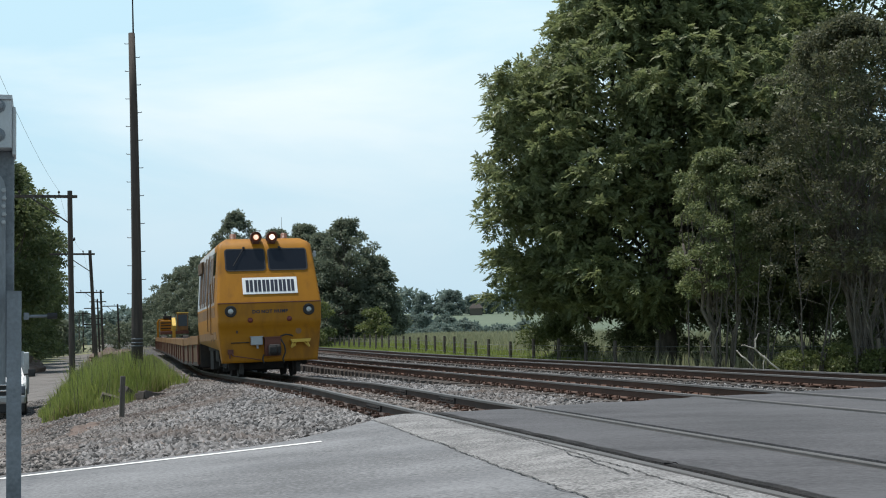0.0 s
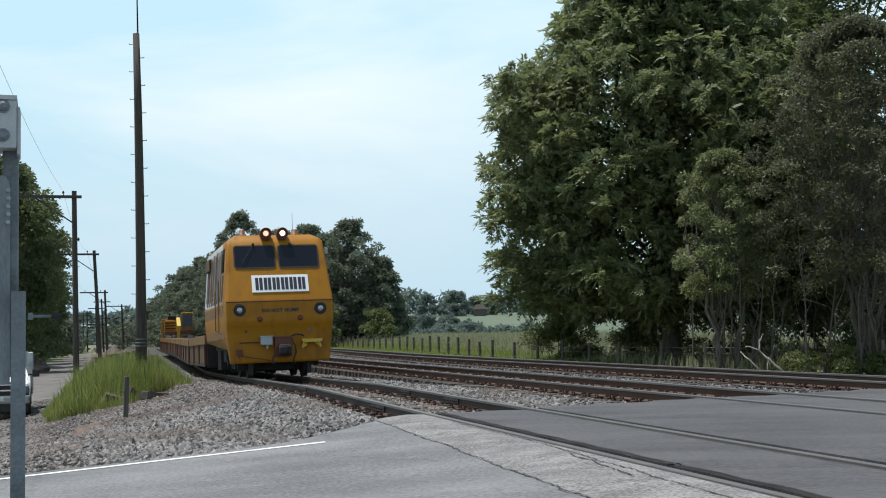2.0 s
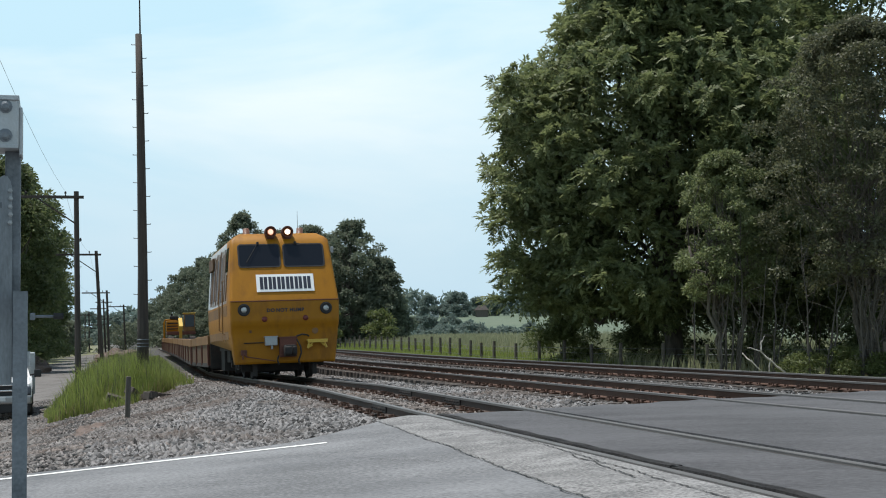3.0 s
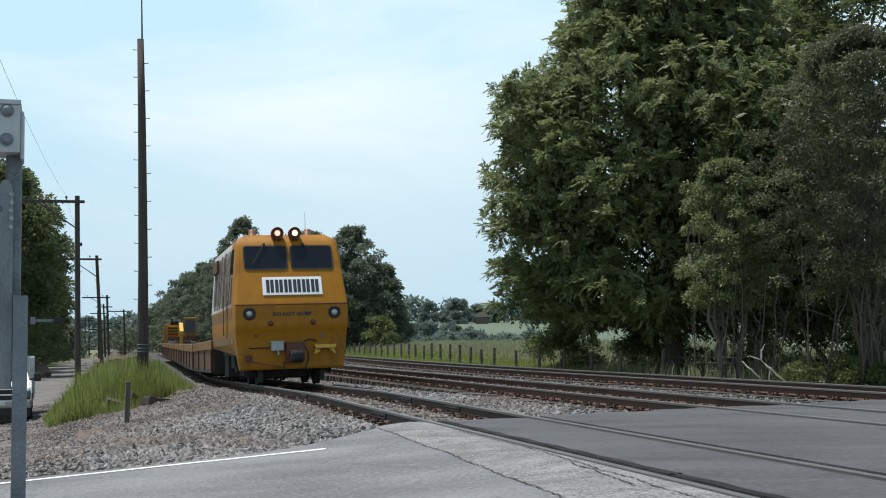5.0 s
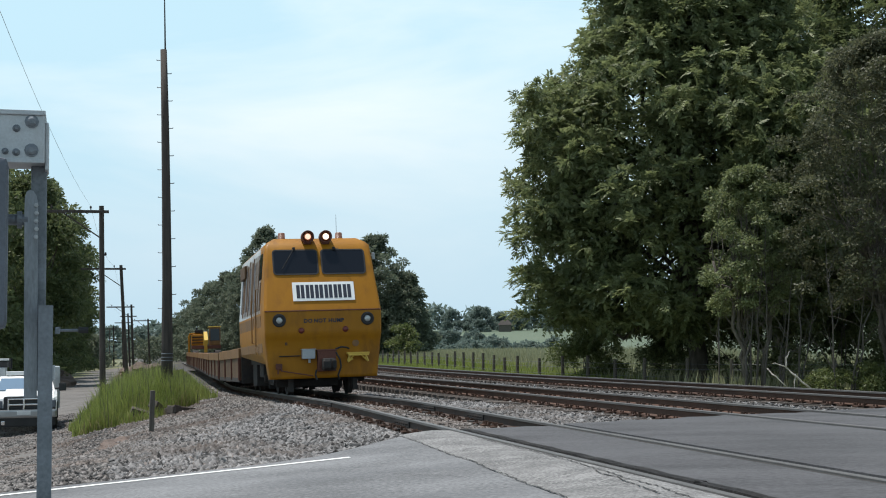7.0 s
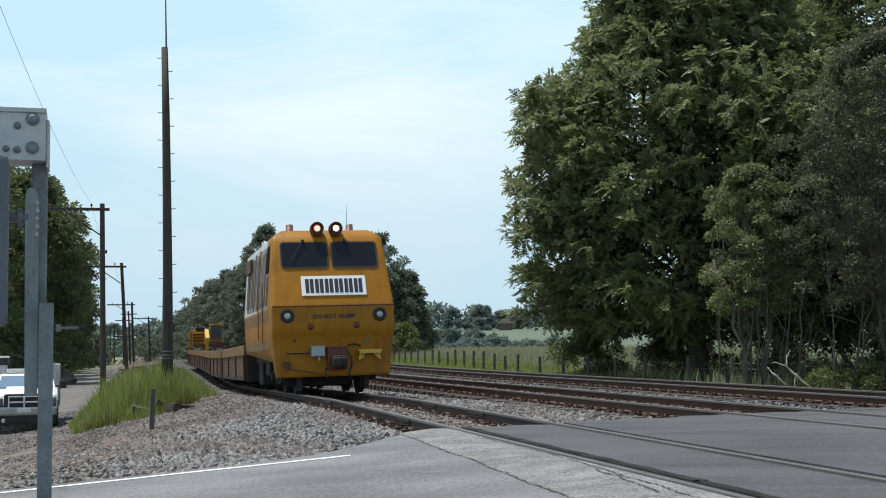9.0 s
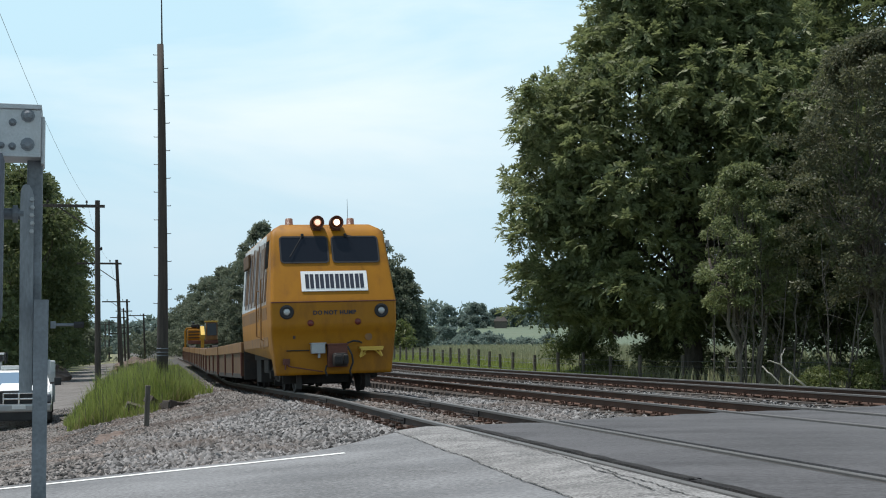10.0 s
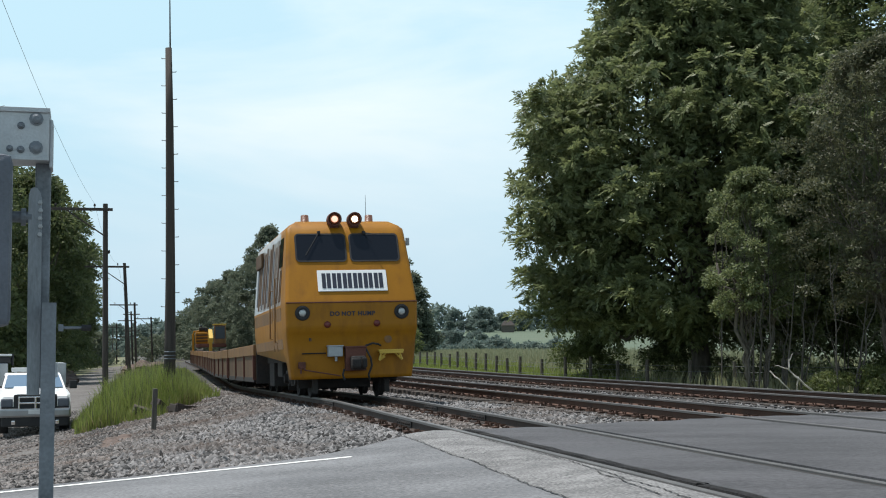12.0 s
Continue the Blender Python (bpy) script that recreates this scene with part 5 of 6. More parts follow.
for k, (bx, by, h) in enumerate(((14.3, 53.0, 0.8), (15.6, 52.4, 0.95), (17.3, 51.8, 0.7), (18.4, 52.5, 0.9), (20.5, 52, 0.9))):
    rng = np.random.default_rng(80 + k)
    top = tagged(empty("weed_clump", bx, by, float(ground_z(bx, by))), "sunlit yellow-green weeds along the fence", "weeds", group="weeds along the fence")
    c, q = crown_clumps(rng, h, 0.0, 0.9, 0.7, 14, 0.32)
    leaves("foliage", c, q, 2600, 0.12, M_LEAF_BRIGHT, top, 90 + k)
# trees behind the train, on the far side of the tracks
MID = [(-11.2, 150, 13.2, 3.6, 71), (-14.5, 156, 12.2, 4.2, 72), (-7.6, 148, 8.4, 2.0, 73), (-18, 168, 14.2, 4.6, 74), (-22.5, 176, 14.6, 4.6, 75), (-29.6, 184, 17.2, 3.9, 76), (-26.0, 186, 14.2, 4.2, 87), (-33, 194, 14.0, 4.8, 77),
       (-38.5, 204, 12.4, 4.8, 78), (-44, 220, 11.5, 5.0, 79), (-50, 238, 10.0, 5.0, 83)]
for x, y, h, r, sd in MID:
    build_tree(x, y, h * 1.05, 0.1, r * 1.4, r * 1.4, 230, 0.66, 30000, 0.34, M_LEAF_FAR_HAZED, "leafy tree in the row beyond the train", sd, 0.25, 30, 1, lumpy=0.3, group="row of trees beyond the train",
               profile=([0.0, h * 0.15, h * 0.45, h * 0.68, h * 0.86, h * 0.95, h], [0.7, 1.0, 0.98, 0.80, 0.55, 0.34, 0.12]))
build_tree(-7.5, 138, 3.2, 0.0, 1.7, 1.4, 16, 0.6, 2600, 0.3, M_LEAF_BRIGHT, "small bright green sapling by the tracks", 85, 0.05, 8)
build_tree(-12.5, 130, 4.6, 0.0, 1.3, 1.4, 16, 0.6, 2600, 0.3, M_LEAF_BRIGHT, "small bright green sapling by the tracks", 86, 0.05, 8)
# woodland along the lot
for k in range(9):
    s, v = 76 + k * 15.0, -11.6 - 0.9 * (k % 2) - 0.024 * k * 15
    x, y = xy(s, v)
    build_tree(x, y, 15.2 + 0.25 * k + 1.3 * (k % 3), 0.4, 4.0, 4.2, 130, 1.0, 26000, 0.36, M_LEAF_WOOD, "dense leafy woodland tree beside the gravel lot", 100 + k, 0.3, 14, 1, lumpy=0.35, group="woodland beside the lot")
    if k % 2 == 0:
        x, y = xy(s - 8, v - 5)
        build_tree(x, y, 19.0, 0.6, 5.0, 5.0, 110, 1.2, 18000, 0.42, M_LEAF_WOOD, "dense leafy woodland tree beside the gravel lot", 120 + k, 0.3, 10, 1, group="woodland beside the lot")


def far_wood(name, spots, size, count, material, label, seed):
    """A distant belt of trees as one mass of leaf clumps."""
    rng = np.random.default_rng(seed)
    c, r = [], []
    for x, y, h, w in spots:
        z = float(ground_z(x, y))
        for _ in range(40):
            a, u = rng.random() * math.tau, rng.random()
            q = w * rng.random() ** 0.5 * (1.05 - 0.75 * u ** 2.2)
            c.append((x + math.cos(a) * q, y + math.sin(a) * q, z + h * 0.92 * u))
            r.append(h * 0.13 * (0.7 + 0.7 * rng.random()))
    top = tagged(new(name), label, "woods", kind="stuff")
    leaves("foliage", c, r, count, size, material, top, seed + 1)


rg = random.Random(5)
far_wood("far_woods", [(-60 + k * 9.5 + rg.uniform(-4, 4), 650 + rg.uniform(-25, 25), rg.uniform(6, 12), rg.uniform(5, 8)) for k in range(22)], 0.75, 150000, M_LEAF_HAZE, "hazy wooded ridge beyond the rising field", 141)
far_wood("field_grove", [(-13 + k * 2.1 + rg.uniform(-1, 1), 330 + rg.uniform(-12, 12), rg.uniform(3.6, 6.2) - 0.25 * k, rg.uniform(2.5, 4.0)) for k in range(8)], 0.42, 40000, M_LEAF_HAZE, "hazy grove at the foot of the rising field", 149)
far_wood("trackside_scrub", [(-22 - k * 2.6 + rg.uniform(-1, 1), 178 + k * 2.4, rg.uniform(4.0, 7.0) - 0.18 * k, rg.uniform(2, 3)) for k in range(13)], 0.42, 16000, M_LEAF_FAR_HAZED, "scrub under the trees beyond the train", 155)
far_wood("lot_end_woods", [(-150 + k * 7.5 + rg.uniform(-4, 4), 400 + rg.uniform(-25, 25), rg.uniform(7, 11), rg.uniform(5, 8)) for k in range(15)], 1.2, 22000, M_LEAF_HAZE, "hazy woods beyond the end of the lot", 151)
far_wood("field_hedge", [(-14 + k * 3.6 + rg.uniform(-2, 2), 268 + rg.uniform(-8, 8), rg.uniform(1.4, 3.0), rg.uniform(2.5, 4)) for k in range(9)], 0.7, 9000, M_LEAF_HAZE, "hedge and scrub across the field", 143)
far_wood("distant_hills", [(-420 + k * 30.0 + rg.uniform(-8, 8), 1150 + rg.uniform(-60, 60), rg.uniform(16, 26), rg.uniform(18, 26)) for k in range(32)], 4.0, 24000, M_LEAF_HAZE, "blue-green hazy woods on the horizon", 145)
far_wood("lot_end_scrub", [(xy(190 + k * 9, -9.5 - 0.7 * k)[0], xy(190 + k * 9, -9.5 - 0.7 * k)[1], rg.uniform(3, 7), 3.5) for k in range(10)], 0.7, 9000, M_LEAF_FAR_HAZED, "scrub at the far end of the lot", 147)


# ---- grass ----
def blades(name, s, v, h, width, material, label, seed, droop=0.45):
    rng = np.random.default_rng(seed)
    n = len(s)
    x, y = xy(s, v + track_v("siding", s))
    z = ground_z(x, y) - 0.03
    a = rng.random(n) * math.tau
    hh = h * (0.45 + 0.75 * rng.random(n))
    lx, ly = np.cos(a) * hh * droop * rng.random(n), np.sin(a) * hh * droop * rng.random(n)
    wx, wy = -np.sin(a + 0.7) * width, np.cos(a + 0.7) * width
    b0 = np.stack([x - wx, y - wy, z], 1)
    b1 = np.stack([x + wx, y + wy, z], 1)
    m1 = np.stack([x + wx * 0.8 + lx * 0.35, y + wy * 0.8 + ly * 0.35, z + hh * 0.6], 1)
    m0 = np.stack([x - wx * 0.8 + lx * 0.35, y - wy * 0.8 + ly * 0.35, z + hh * 0.6], 1)
    t1 = np.stack([x + lx + wx * 0.1, y + ly + wy * 0.1, z + hh], 1)
    t0 = np.stack([x + lx - wx * 0.1, y + ly - wy * 0.1, z + hh], 1)
    q = np.stack([b0, b1, m1, m0, t1, t0], 1)
    f = np.array([(0, 1, 2, 3), (3, 2, 4, 5)])[None] + 6 * np.arange(n)[:, None, None]
    ob = mesh_from(name, q, f, 4, material)
    return tagged(ob, label, "grass", kind="stuff")


rng = np.random.default_rng(7)
gs, gv = 6.5 + 34 * rng.random(90000) ** 1.1, -6.9 + 5.2 * rng.random(90000)
inside = (gv < -2.75 + 0.45 * smooth01(gs, 11, 17) + 0.2 * np.sin(gs * 0.8)) & (gv > -6.3 + 0.035 * (gs - 8) + 0.25 * np.sin(gs * 0.9)) & (gs > 7.4 + 0.6 * np.sin(gv * 2.0) + 3.2 * smooth01(gv, -4.4, -2.6))
gs, gv = gs[inside], gv[inside]
edge = np.clip(np.minimum((-1.5 - gv) / 2.0, np.minimum((gv + 6.6) / 1.3, (gs - 6.8) / 2.0)), 0.3, 1.0)
tuft = np.array([0.95 + 0.55 * noise.noise((a * 0.9, c * 0.9, 5.0)) + 0.35 * noise.noise((a * 2.6, c * 2.6, 8.0)) for a, c in zip(gs, gv)])
tall = 1.0 + 0.35 * smooth01(gs, 14, 19) * smooth01(gs, 30, 25) * smooth01(gv, -3.2, -2.7) - 0.3 * np.exp(-((gv + 3.6) / 0.45) ** 2) * smooth01(gs, 10, 14) * smooth01(gs, 23, 21)
short = rng.random(len(gs)) < 0.22
blades("tall_grass", gs[~short], gv[~short], (0.95 * edge * tuft * tall)[~short], 0.009, M_GRASS, "tall bright green grass on the bank by the pole", 8, 0.5)
blades("dry_grass", gs[short], gv[short], (0.62 * edge * tuft)[short], 0.010, M_STRAW, "straw-coloured dead blades among the tall grass", 13, 0.8)
stalk = rng.random(len(gs)) < 0.035
blades("grass_stalks", gs[stalk], gv[stalk], (1.18 * edge * tuft * tall)[stalk], 0.012, M_LEAF_DARK, "dark seeding stalks standing above the grass", 14, 0.15)
gs, gv = 34 + 90 * rng.random(26000), 12.4 + 9 * rng.random(26000)
blades("trackside_grass", gs, gv, 0.45, 0.03, M_GRASS, "green grass strip along the far main track", 9)
gs, gv = 20 + 150 * rng.random(26000), 19 + 26 * rng.random(26000)
blades("field_grass", gs, gv, 0.75, 0.035, M_GRASS_DRY, "pale seeding grass of the fenced field", 10)
gs, gv = 9 + 60 * rng.random(16000), -3.4 + 1.35 * rng.random(16000)
sel = np.array([noise.noise((a * 0.5, c * 0.5, 3.0)) > 0.12 - 0.35 * min(1.0, max(0.0, (a - 14) / 10)) for a, c in zip(gs, gv)])
blades("bank_weeds", gs[sel], gv[sel], 0.32, 0.014, M_GRASS, "sparse weeds on the ballast bank", 12)


# ---- poles and wires ----
def bar(name, a, c, r0, r1, material, parent, label="", sides=10):
    bm = bmesh.new()
    tube(bm, a, c, r0, r1, sides)
    return part(name, bm, material, parent, label)


def tall_pole():
    x, y = -11.57, 49.0
    z = float(ground_z(x, y))
    top = tagged(empty("utility_pole", x, y, z), "tall dark wooden pole with climbing steps and a metal band", "utility pole")
    bm = bmesh.new()
    pts = [(0.0, 0.0, -0.3), (0.0, 0.0, 2.2), (-0.01, 0, 4.5), (-0.05, 0, 7.5), (-0.10, 0, 10.5), (-0.17, 0, 13.35)]
    rad = [0.225, 0.212, 0.185, 0.168, 0.15, 0.125]
    chain(bm, pts, rad, 14)
    part("pole", bm, M_POLE, top, "dark creosoted pole", smooth=True)
    bar("lightning_rod", (-0.10, 0, 12.9), (-0.16, 0, 16.5), 0.035, 0.015, M_STEEL_DARK, top, "thin rod on the pole top")
    for k in range(19):
        h = 3.4 + k * 0.53
        sgn = 1 if k % 2 else -1
        q = Vector((float(np.interp(h, [p[2] for p in pts], [p[0] for p in pts])), 0, h))
        r = float(np.interp(h, [p[2] for p in pts], rad))
        bm = bmesh.new()
        tube(bm, q + Vector((sgn * r * 0.8, 0, 0)), q + Vector((sgn * (r + 0.14), 0, 0.0)), 0.016, sides=6)
        tube(bm, q + Vector((sgn * (r + 0.14), 0, 0)), q + Vector((sgn * (r + 0.145), 0, 0.03)), 0.016, sides=6)
        part("climbing_step", bm, M_GALV, top, "steel climbing step")
    bm = bmesh.new()
    for q in (1.42, 1.54, 1.68):
        lathe(bm, [(0.212, q), (0.223, q), (0.223, q + 0.035), (0.212, q + 0.035)], 16)
    part("metal_band", bm, M_GALV, top, "pale metal band", smooth=True)


tall_pole()


WIRE_ENDS = []


def line_pole(x, y, height, lean=0.0, arm=2.9, right=0.35, insul=(0.5, 2.3), cross=1.0):
    """A wooden pole whose long arm reaches out over the lot, with a brace under it."""
    z = float(ground_z(x, y))
    top = tagged(empty("utility_pole", x, y, z, 14.0), "weathered wooden line pole with a one-sided crossarm and brace", "utility pole", group="line poles along the lot")
    hx = -lean
    bar("pole", (0, 0, -0.3), (hx, 0, height), 0.15, 0.115, M_POLE, top, "weathered wooden pole", 12)
    bm = bmesh.new()
    ax = hx * (height - 0.28) / height
    box(bm, ax - arm, -0.17, height - 0.36, ax + right, -0.06, height - 0.22, 0.01)
    part("crossarm", bm, M_POLE, top, "wooden crossarm")
    bar("brace", (ax - 0.05, -0.12, height - 1.55), (ax - arm * 0.62, -0.12, height - 0.34), 0.035, 0.035, M_POLE, top)
    for d in insul:
        bm = bmesh.new()
        lathe(bm, [(0.02, 0.0), (0.02, 0.08), (0.055, 0.09), (0.05, 0.16), (0.03, 0.2)], 10, Matrix.Translation((ax - d * arm / 2.9, -0.11, height - 0.22)))
        part("insulator", bm, M_STEEL_DARK, top, "small dark insulator")
    q = Matrix.Translation((x, y, z)) @ Matrix.Rotation(radians(14.0), 4, "Z")
    WIRE_ENDS.append([q @ Vector((ax - d * arm / 2.9, -0.11, height - 0.02)) for d in insul])
    bm = bmesh.new()
    lathe(bm, [(0.03, 0.0), (0.06, 0.05), (0.03, 0.16)], 10, Matrix.Translation((ax + 0.2, 0, height - 2.4)))
    tube(bm, (ax, 0, height - 2.42), (ax + 0.2, 0, height - 2.4), 0.02, sides=6)
    part("insulator", bm, M_STEEL_DARK, top, "side-mounted insulator")


POLES = [(-17.72, 62, 9.35, 0.12, 2.9), (-25.9, 97, 8.75, 0.5, 2.9), (-39.3, 150, 7.8, 0.3, 2.8), (-47.4, 190, 6.8, 0.3, 2.4)]
for px, py, ph, pl, pa in POLES:
    line_pole(px, py, ph, pl, pa)


def small_pole(s, v, h, lean):
    x, y = xy(s, v)
    top = tagged(empty("utility_pole", x, y, float(ground_z(x, y))), "slim dark pole with short crossarms beside the track", "utility pole", group="slim poles beside the track")
    bar("pole", (0, 0, -0.2), (lean, 0, h), 0.14, 0.11, M_POLE, top, "", 10)
    for k, z in enumerate((h - 0.5, h - 2.9)):
        bm = bmesh.new()
        box(bm, lean - 1.1, -0.16, z, lean + 1.3, -0.06, z + 0.14, 0.01)
        part("crossarm", bm, M_POLE, top)


for s, v, h, lean in ((165, -3.9, 8.0, -0.35), (172, -4.8, 7.3, -0.25), (200, -6.4, 7.0, -0.1), (240, -7.5, 7.4, 0.0)):
    small_pole(s, v, h, lean)


def wire(points, sag):
    bm = bmesh.new()
    run = [a.lerp(c, k / 12) - Vector((0, 0, sag * 4 * (k / 12) * (1 - k / 12))) for a, c in zip(points, points[1:]) for k in range(12)] + [points[-1]]
    chain(bm, run, [0.005] * len(run), 4)
    tagged(part("overhead_wire", bm, M_WIRE), "thin overhead wire strung between the line poles", "wire", group="overhead wires")


for i in range(2):
    first = WIRE_ENDS[0][i]
    ahead = Vector((first.x + 0.245 * 52, first.y - 52, first.z + 0.6))
    wire([ahead] + [w[i] for w in WIRE_ENDS], 0.7)


# ---- fence ----
def build_fence():
    top = tagged(empty("fence"), "old wooden post and wire fence along the field", "fence")
    rg = random.Random(3)
    line = [(19.5, 49.0), (15.0, 54.6), (8.2, 63.0), (2.5, 75.0), (-3.2, 100.0), (-10.5, 130.0), (-18, 160.0)]
    pts = []
    for (x0, y0), (x1, y1) in zip(line, line[1:]):
        n = max(2, int(math.hypot(x1 - x0, y1 - y0) / 2.6))
        pts += [(x0 + (x1 - x0) * k / n, y0 + (y1 - y0) * k / n) for k in range(n)]
    tops = []
    for x, y in pts:
        z = float(ground_z(x, y))
        bm = bmesh.new()
        tilt = rg.uniform(-0.05, 0.05)
        h = rg.uniform(1.22, 1.46)
        tube(bm, (x, y, z - 0.2), (x + tilt, y, z + h), 0.098, 0.085, 9)
        part("post", bm, M_POST, top)
        tops.append(Vector((x, y, z)))
    for h in (0.45, 0.8, 1.05):
        bm = bmesh.new()
        chain(bm, [a + Vector((0, -0.1, h)) for a in tops], [0.007] * len(tops), 4)
        part("fence_wire", bm, M_WIRE, top)


build_fence()


def fallen_branch():
    x, y = 12.55, 52.6
    top = tagged(empty("dead_branch", x, y, float(ground_z(x, y))), "bleached dead forked branch leaning by the fence", "branch")
    rng = np.random.default_rng(2)
    for a, c, r0, r1 in (((1.6, 0, 0.25), (-0.05, 0, 1.72), 0.055, 0.05), ((-0.05, 0, 1.72), (0.0, 0, 2.5), 0.05, 0.02), ((-0.02, 0, 2.3), (0.25, 0, 2.85), 0.03, 0.012),
                         ((-0.05, 0, 1.75), (-1.0, 0, 2.0), 0.035, 0.015), ((-1.35, 0, 1.65), (0.0, 0.1, 0.35), 0.045, 0.03), ((0.6, 0.1, 1.25), (0.5, 0.1, 0.2), 0.04, 0.03)):
        bm = bmesh.new()
        limb(bm, np.array(a) * 0.58, np.array(c) * 0.58, r0 * 0.75, r1 * 0.75, rng, 0.09)
        part("bough", bm, M_DEADWOOD, top, smooth=True)


fallen_branch()


def marker_post(s, v, h):
    x, y = xy(s, v)
    z = float(ground_z(x, y))
    bm = bmesh.new()
    box(bm, -0.052, -0.052, -0.25, 0.052, 0.052, h, 0.010)
    tagged(part("marker_post", bm, M_POST, m=pose(x, y, z, 1, 1.5, 20)), "short weathered wooden stake in the gravel", "post")


marker_post(1.0, -4.25, 0.92)


def tie_pile(s, v):
    x, y = xy(s, v)
    top = tagged(empty("scrap_tie", x, y, float(ground_z(x, y)) - 0.06), "broken dark wooden tie ends lying at the grass edge", "wood scrap")
    for k, (dx, a, tl) in enumerate(((-0.35, 20, 14), (0.2, -35, -12), (0.55, 60, 5), (-0.1, 80, 18))):
        bm = bmesh.new()
        box(bm, -0.45, -0.12, -0.05, 0.45, 0.12, 0.17, 0.02, m=pose(dx, 0.1 * k, 0.05 + 0.05 * k, tl, tl * 1.2, a))
        part("tie_end", bm, M_TIE, top)


tie_pile(8.0, -3.9)



# ---- crossing gate mechanism ----
def build_gate():
    """Steel gate mast, its counterweight arm and the cast top box, close to the road."""
    y = 8.0
    top = tagged(empty("crossing_gate", -2.645, y, float(ground_z(-2.645, y)), 17.0), "galvanised steel crossing gate mast with counterweight arm and cast box", "crossing gate")
    z0 = top.location.z
    L = lambda x, z: (x + 2.645, z - z0)
    # upright channel
    bm = bmesh.new()
    outline = [(-0.043, -0.05), (0.043, -0.05), (0.043, 0.03), (0.030, 0.03), (0.030, -0.036), (-0.030, -0.036), (-0.030, 0.03), (-0.043, 0.03)]
    a = [bm.verts.new((x, yy, -0.2)) for x, yy in outline]
    c = [bm.verts.new((x, yy, 1.33 - z0)) for x, yy in outline]
    for i in range(8):
        bm.faces.new((a[i], a[(i + 1) % 8], c[(i + 1) % 8], c[i]))
    bm.faces.new(a[::-1])
    bm.faces.new(c)
    part("mast_channel", bm, M_GALV, top, "galvanised channel upright")
    # counterweight arm behind the channel, leaning a little
    bm = bmesh.new()
    ax0, az0 = L(-2.730, 0.76)
    outline = [(-0.127, az0), (-0.051, az0), (-0.055, az0 + 1.22), (-0.064, az0 + 1.26), (-0.082, az0 + 1.29), (-0.104, az0 + 1.297), (-0.124, az0 + 1.285), (-0.134, az0 + 1.25), (-0.136, az0 + 1.15)]
    prism(bm, outline, 0.06, 0.12)
    arm = part("counterweight_arm", bm, M_GALV_PALE, top, "rounded galvanised counterweight arm")
    for i in range(5):
        bm = bmesh.new()
        lathe(bm, [(0.0145, 0), (0.0145, 0.018), (0.008, 0.018), (0.008, 0.03)], 6, Matrix.Translation((ax0 + 0.02 + 0.003 * (i % 2), 0.06, az0 + 1.20 - i * 0.05)) @ Matrix.Rotation(radians(90), 4, "X"))
        part("bolt", bm, M_ALU, arm)
    # grey tube behind it up to the box
    bm = bmesh.new()
    tx, tz = L(-2.705, 0.9)
    box(bm, tx - 0.04, 0.125, L(0, 0.80)[1], tx + 0.055, 0.22, L(0, 2.22)[1], 0.01)
    part("rear_tube", bm, M_GALV, top, "square steel tube")
    # cast box with bolts
    bm = bmesh.new()
    bx1, bz0 = L(-2.66, 2.22)
    box(bm, bx1 - 0.62, -0.02, bz0, bx1, 0.26, bz0 + 0.32, 0.012)
    box(bm, bx1 - 0.62, -0.035, bz0 + 0.295, bx1 + 0.002, 0.27, bz0 + 0.325, 0.004)
    box(bm, bx1 - 0.62, -0.03, bz0 - 0.005, bx1 - 0.002, 0.27, bz0 + 0.02, 0.004)
    box(bm, bx1, 0.02, bz0 - 0.04, bx1 + 0.02, 0.26, bz0 + 0.26, 0.005)
    cast = part("cast_box", bm, M_ALU, top, "pale cast aluminium box")
    for dx, dz, r in ((-0.08, 0.255, 0.032), (-0.08, 0.075, 0.032), (-0.17, 0.21, 0.018), (-0.17, 0.06, 0.018), (-0.235, 0.065, 0.016)):
        bm = bmesh.new()
        lathe(bm, [(r * 1.35, 0), (r * 1.35, 0.006), (r, 0.008), (r * 0.95, 0.022), (r * 0.5, 0.03)], 10, Matrix.Translation((bx1 + dx, -0.02, bz0 + dz)) @ Matrix.Rotation(radians(90), 4, "X"))
        part("bolt", bm, M_GALV, cast)
    # dark rounded signal housing at the edge
    bm = bmesh.new()
    hx, hz = L(-2.87, 1.18)
    box(bm, hx - 0.5, -0.20, hz, hx, 0.0, hz + 1.05, 0.05)
    part("signal_housing", bm, M_DARKPAINT, top, "dark grey rounded housing")
    # pivot shaft and rod with rubber tip
    bm = bmesh.new()
    px, pz = L(-2.78, 1.84)
    tube(bm, (px - 0.12, 0.09, pz + 0.03), (px + 0.02, 0.09, pz + 0.03), 0.035, sides=14)
    tube(bm, (px - 0.045, 0.09, pz + 0.03), (px - 0.015, 0.09, pz + 0.03), 0.055, sides=16)
    part("pivot", bm, M_GALV, top, "pivot shaft")
    bm = bmesh.new()
    rx, rz = L(-2.57, 1.175)
    tube(bm, (rx, 0, rz), (rx + 0.13, 0, rz), 0.009, sides=8)
    box(bm, rx - 0.02, -0.02, rz - 0.022, rx + 0.012, 0.02, rz + 0.022, 0.004)
    rod = part("stop_rod", bm, M_GALV, top, "thin rod")
    bm = bmesh.new()
    tube(bm, (rx + 0.12, 0, rz), (rx + 0.18, 0, rz), 0.020, sides=10)
    bracket = bmesh.new()
    box(bracket, 0.036, -0.03, L(0, 0.87)[1], 0.058, 0.02, L(0, 0.96)[1], 0.004)
    part("bracket", bracket, M_ALU, top, "small bolted bracket")
    part("rubber_tip", bm, M_BLACK, rod, "black rubber tip")


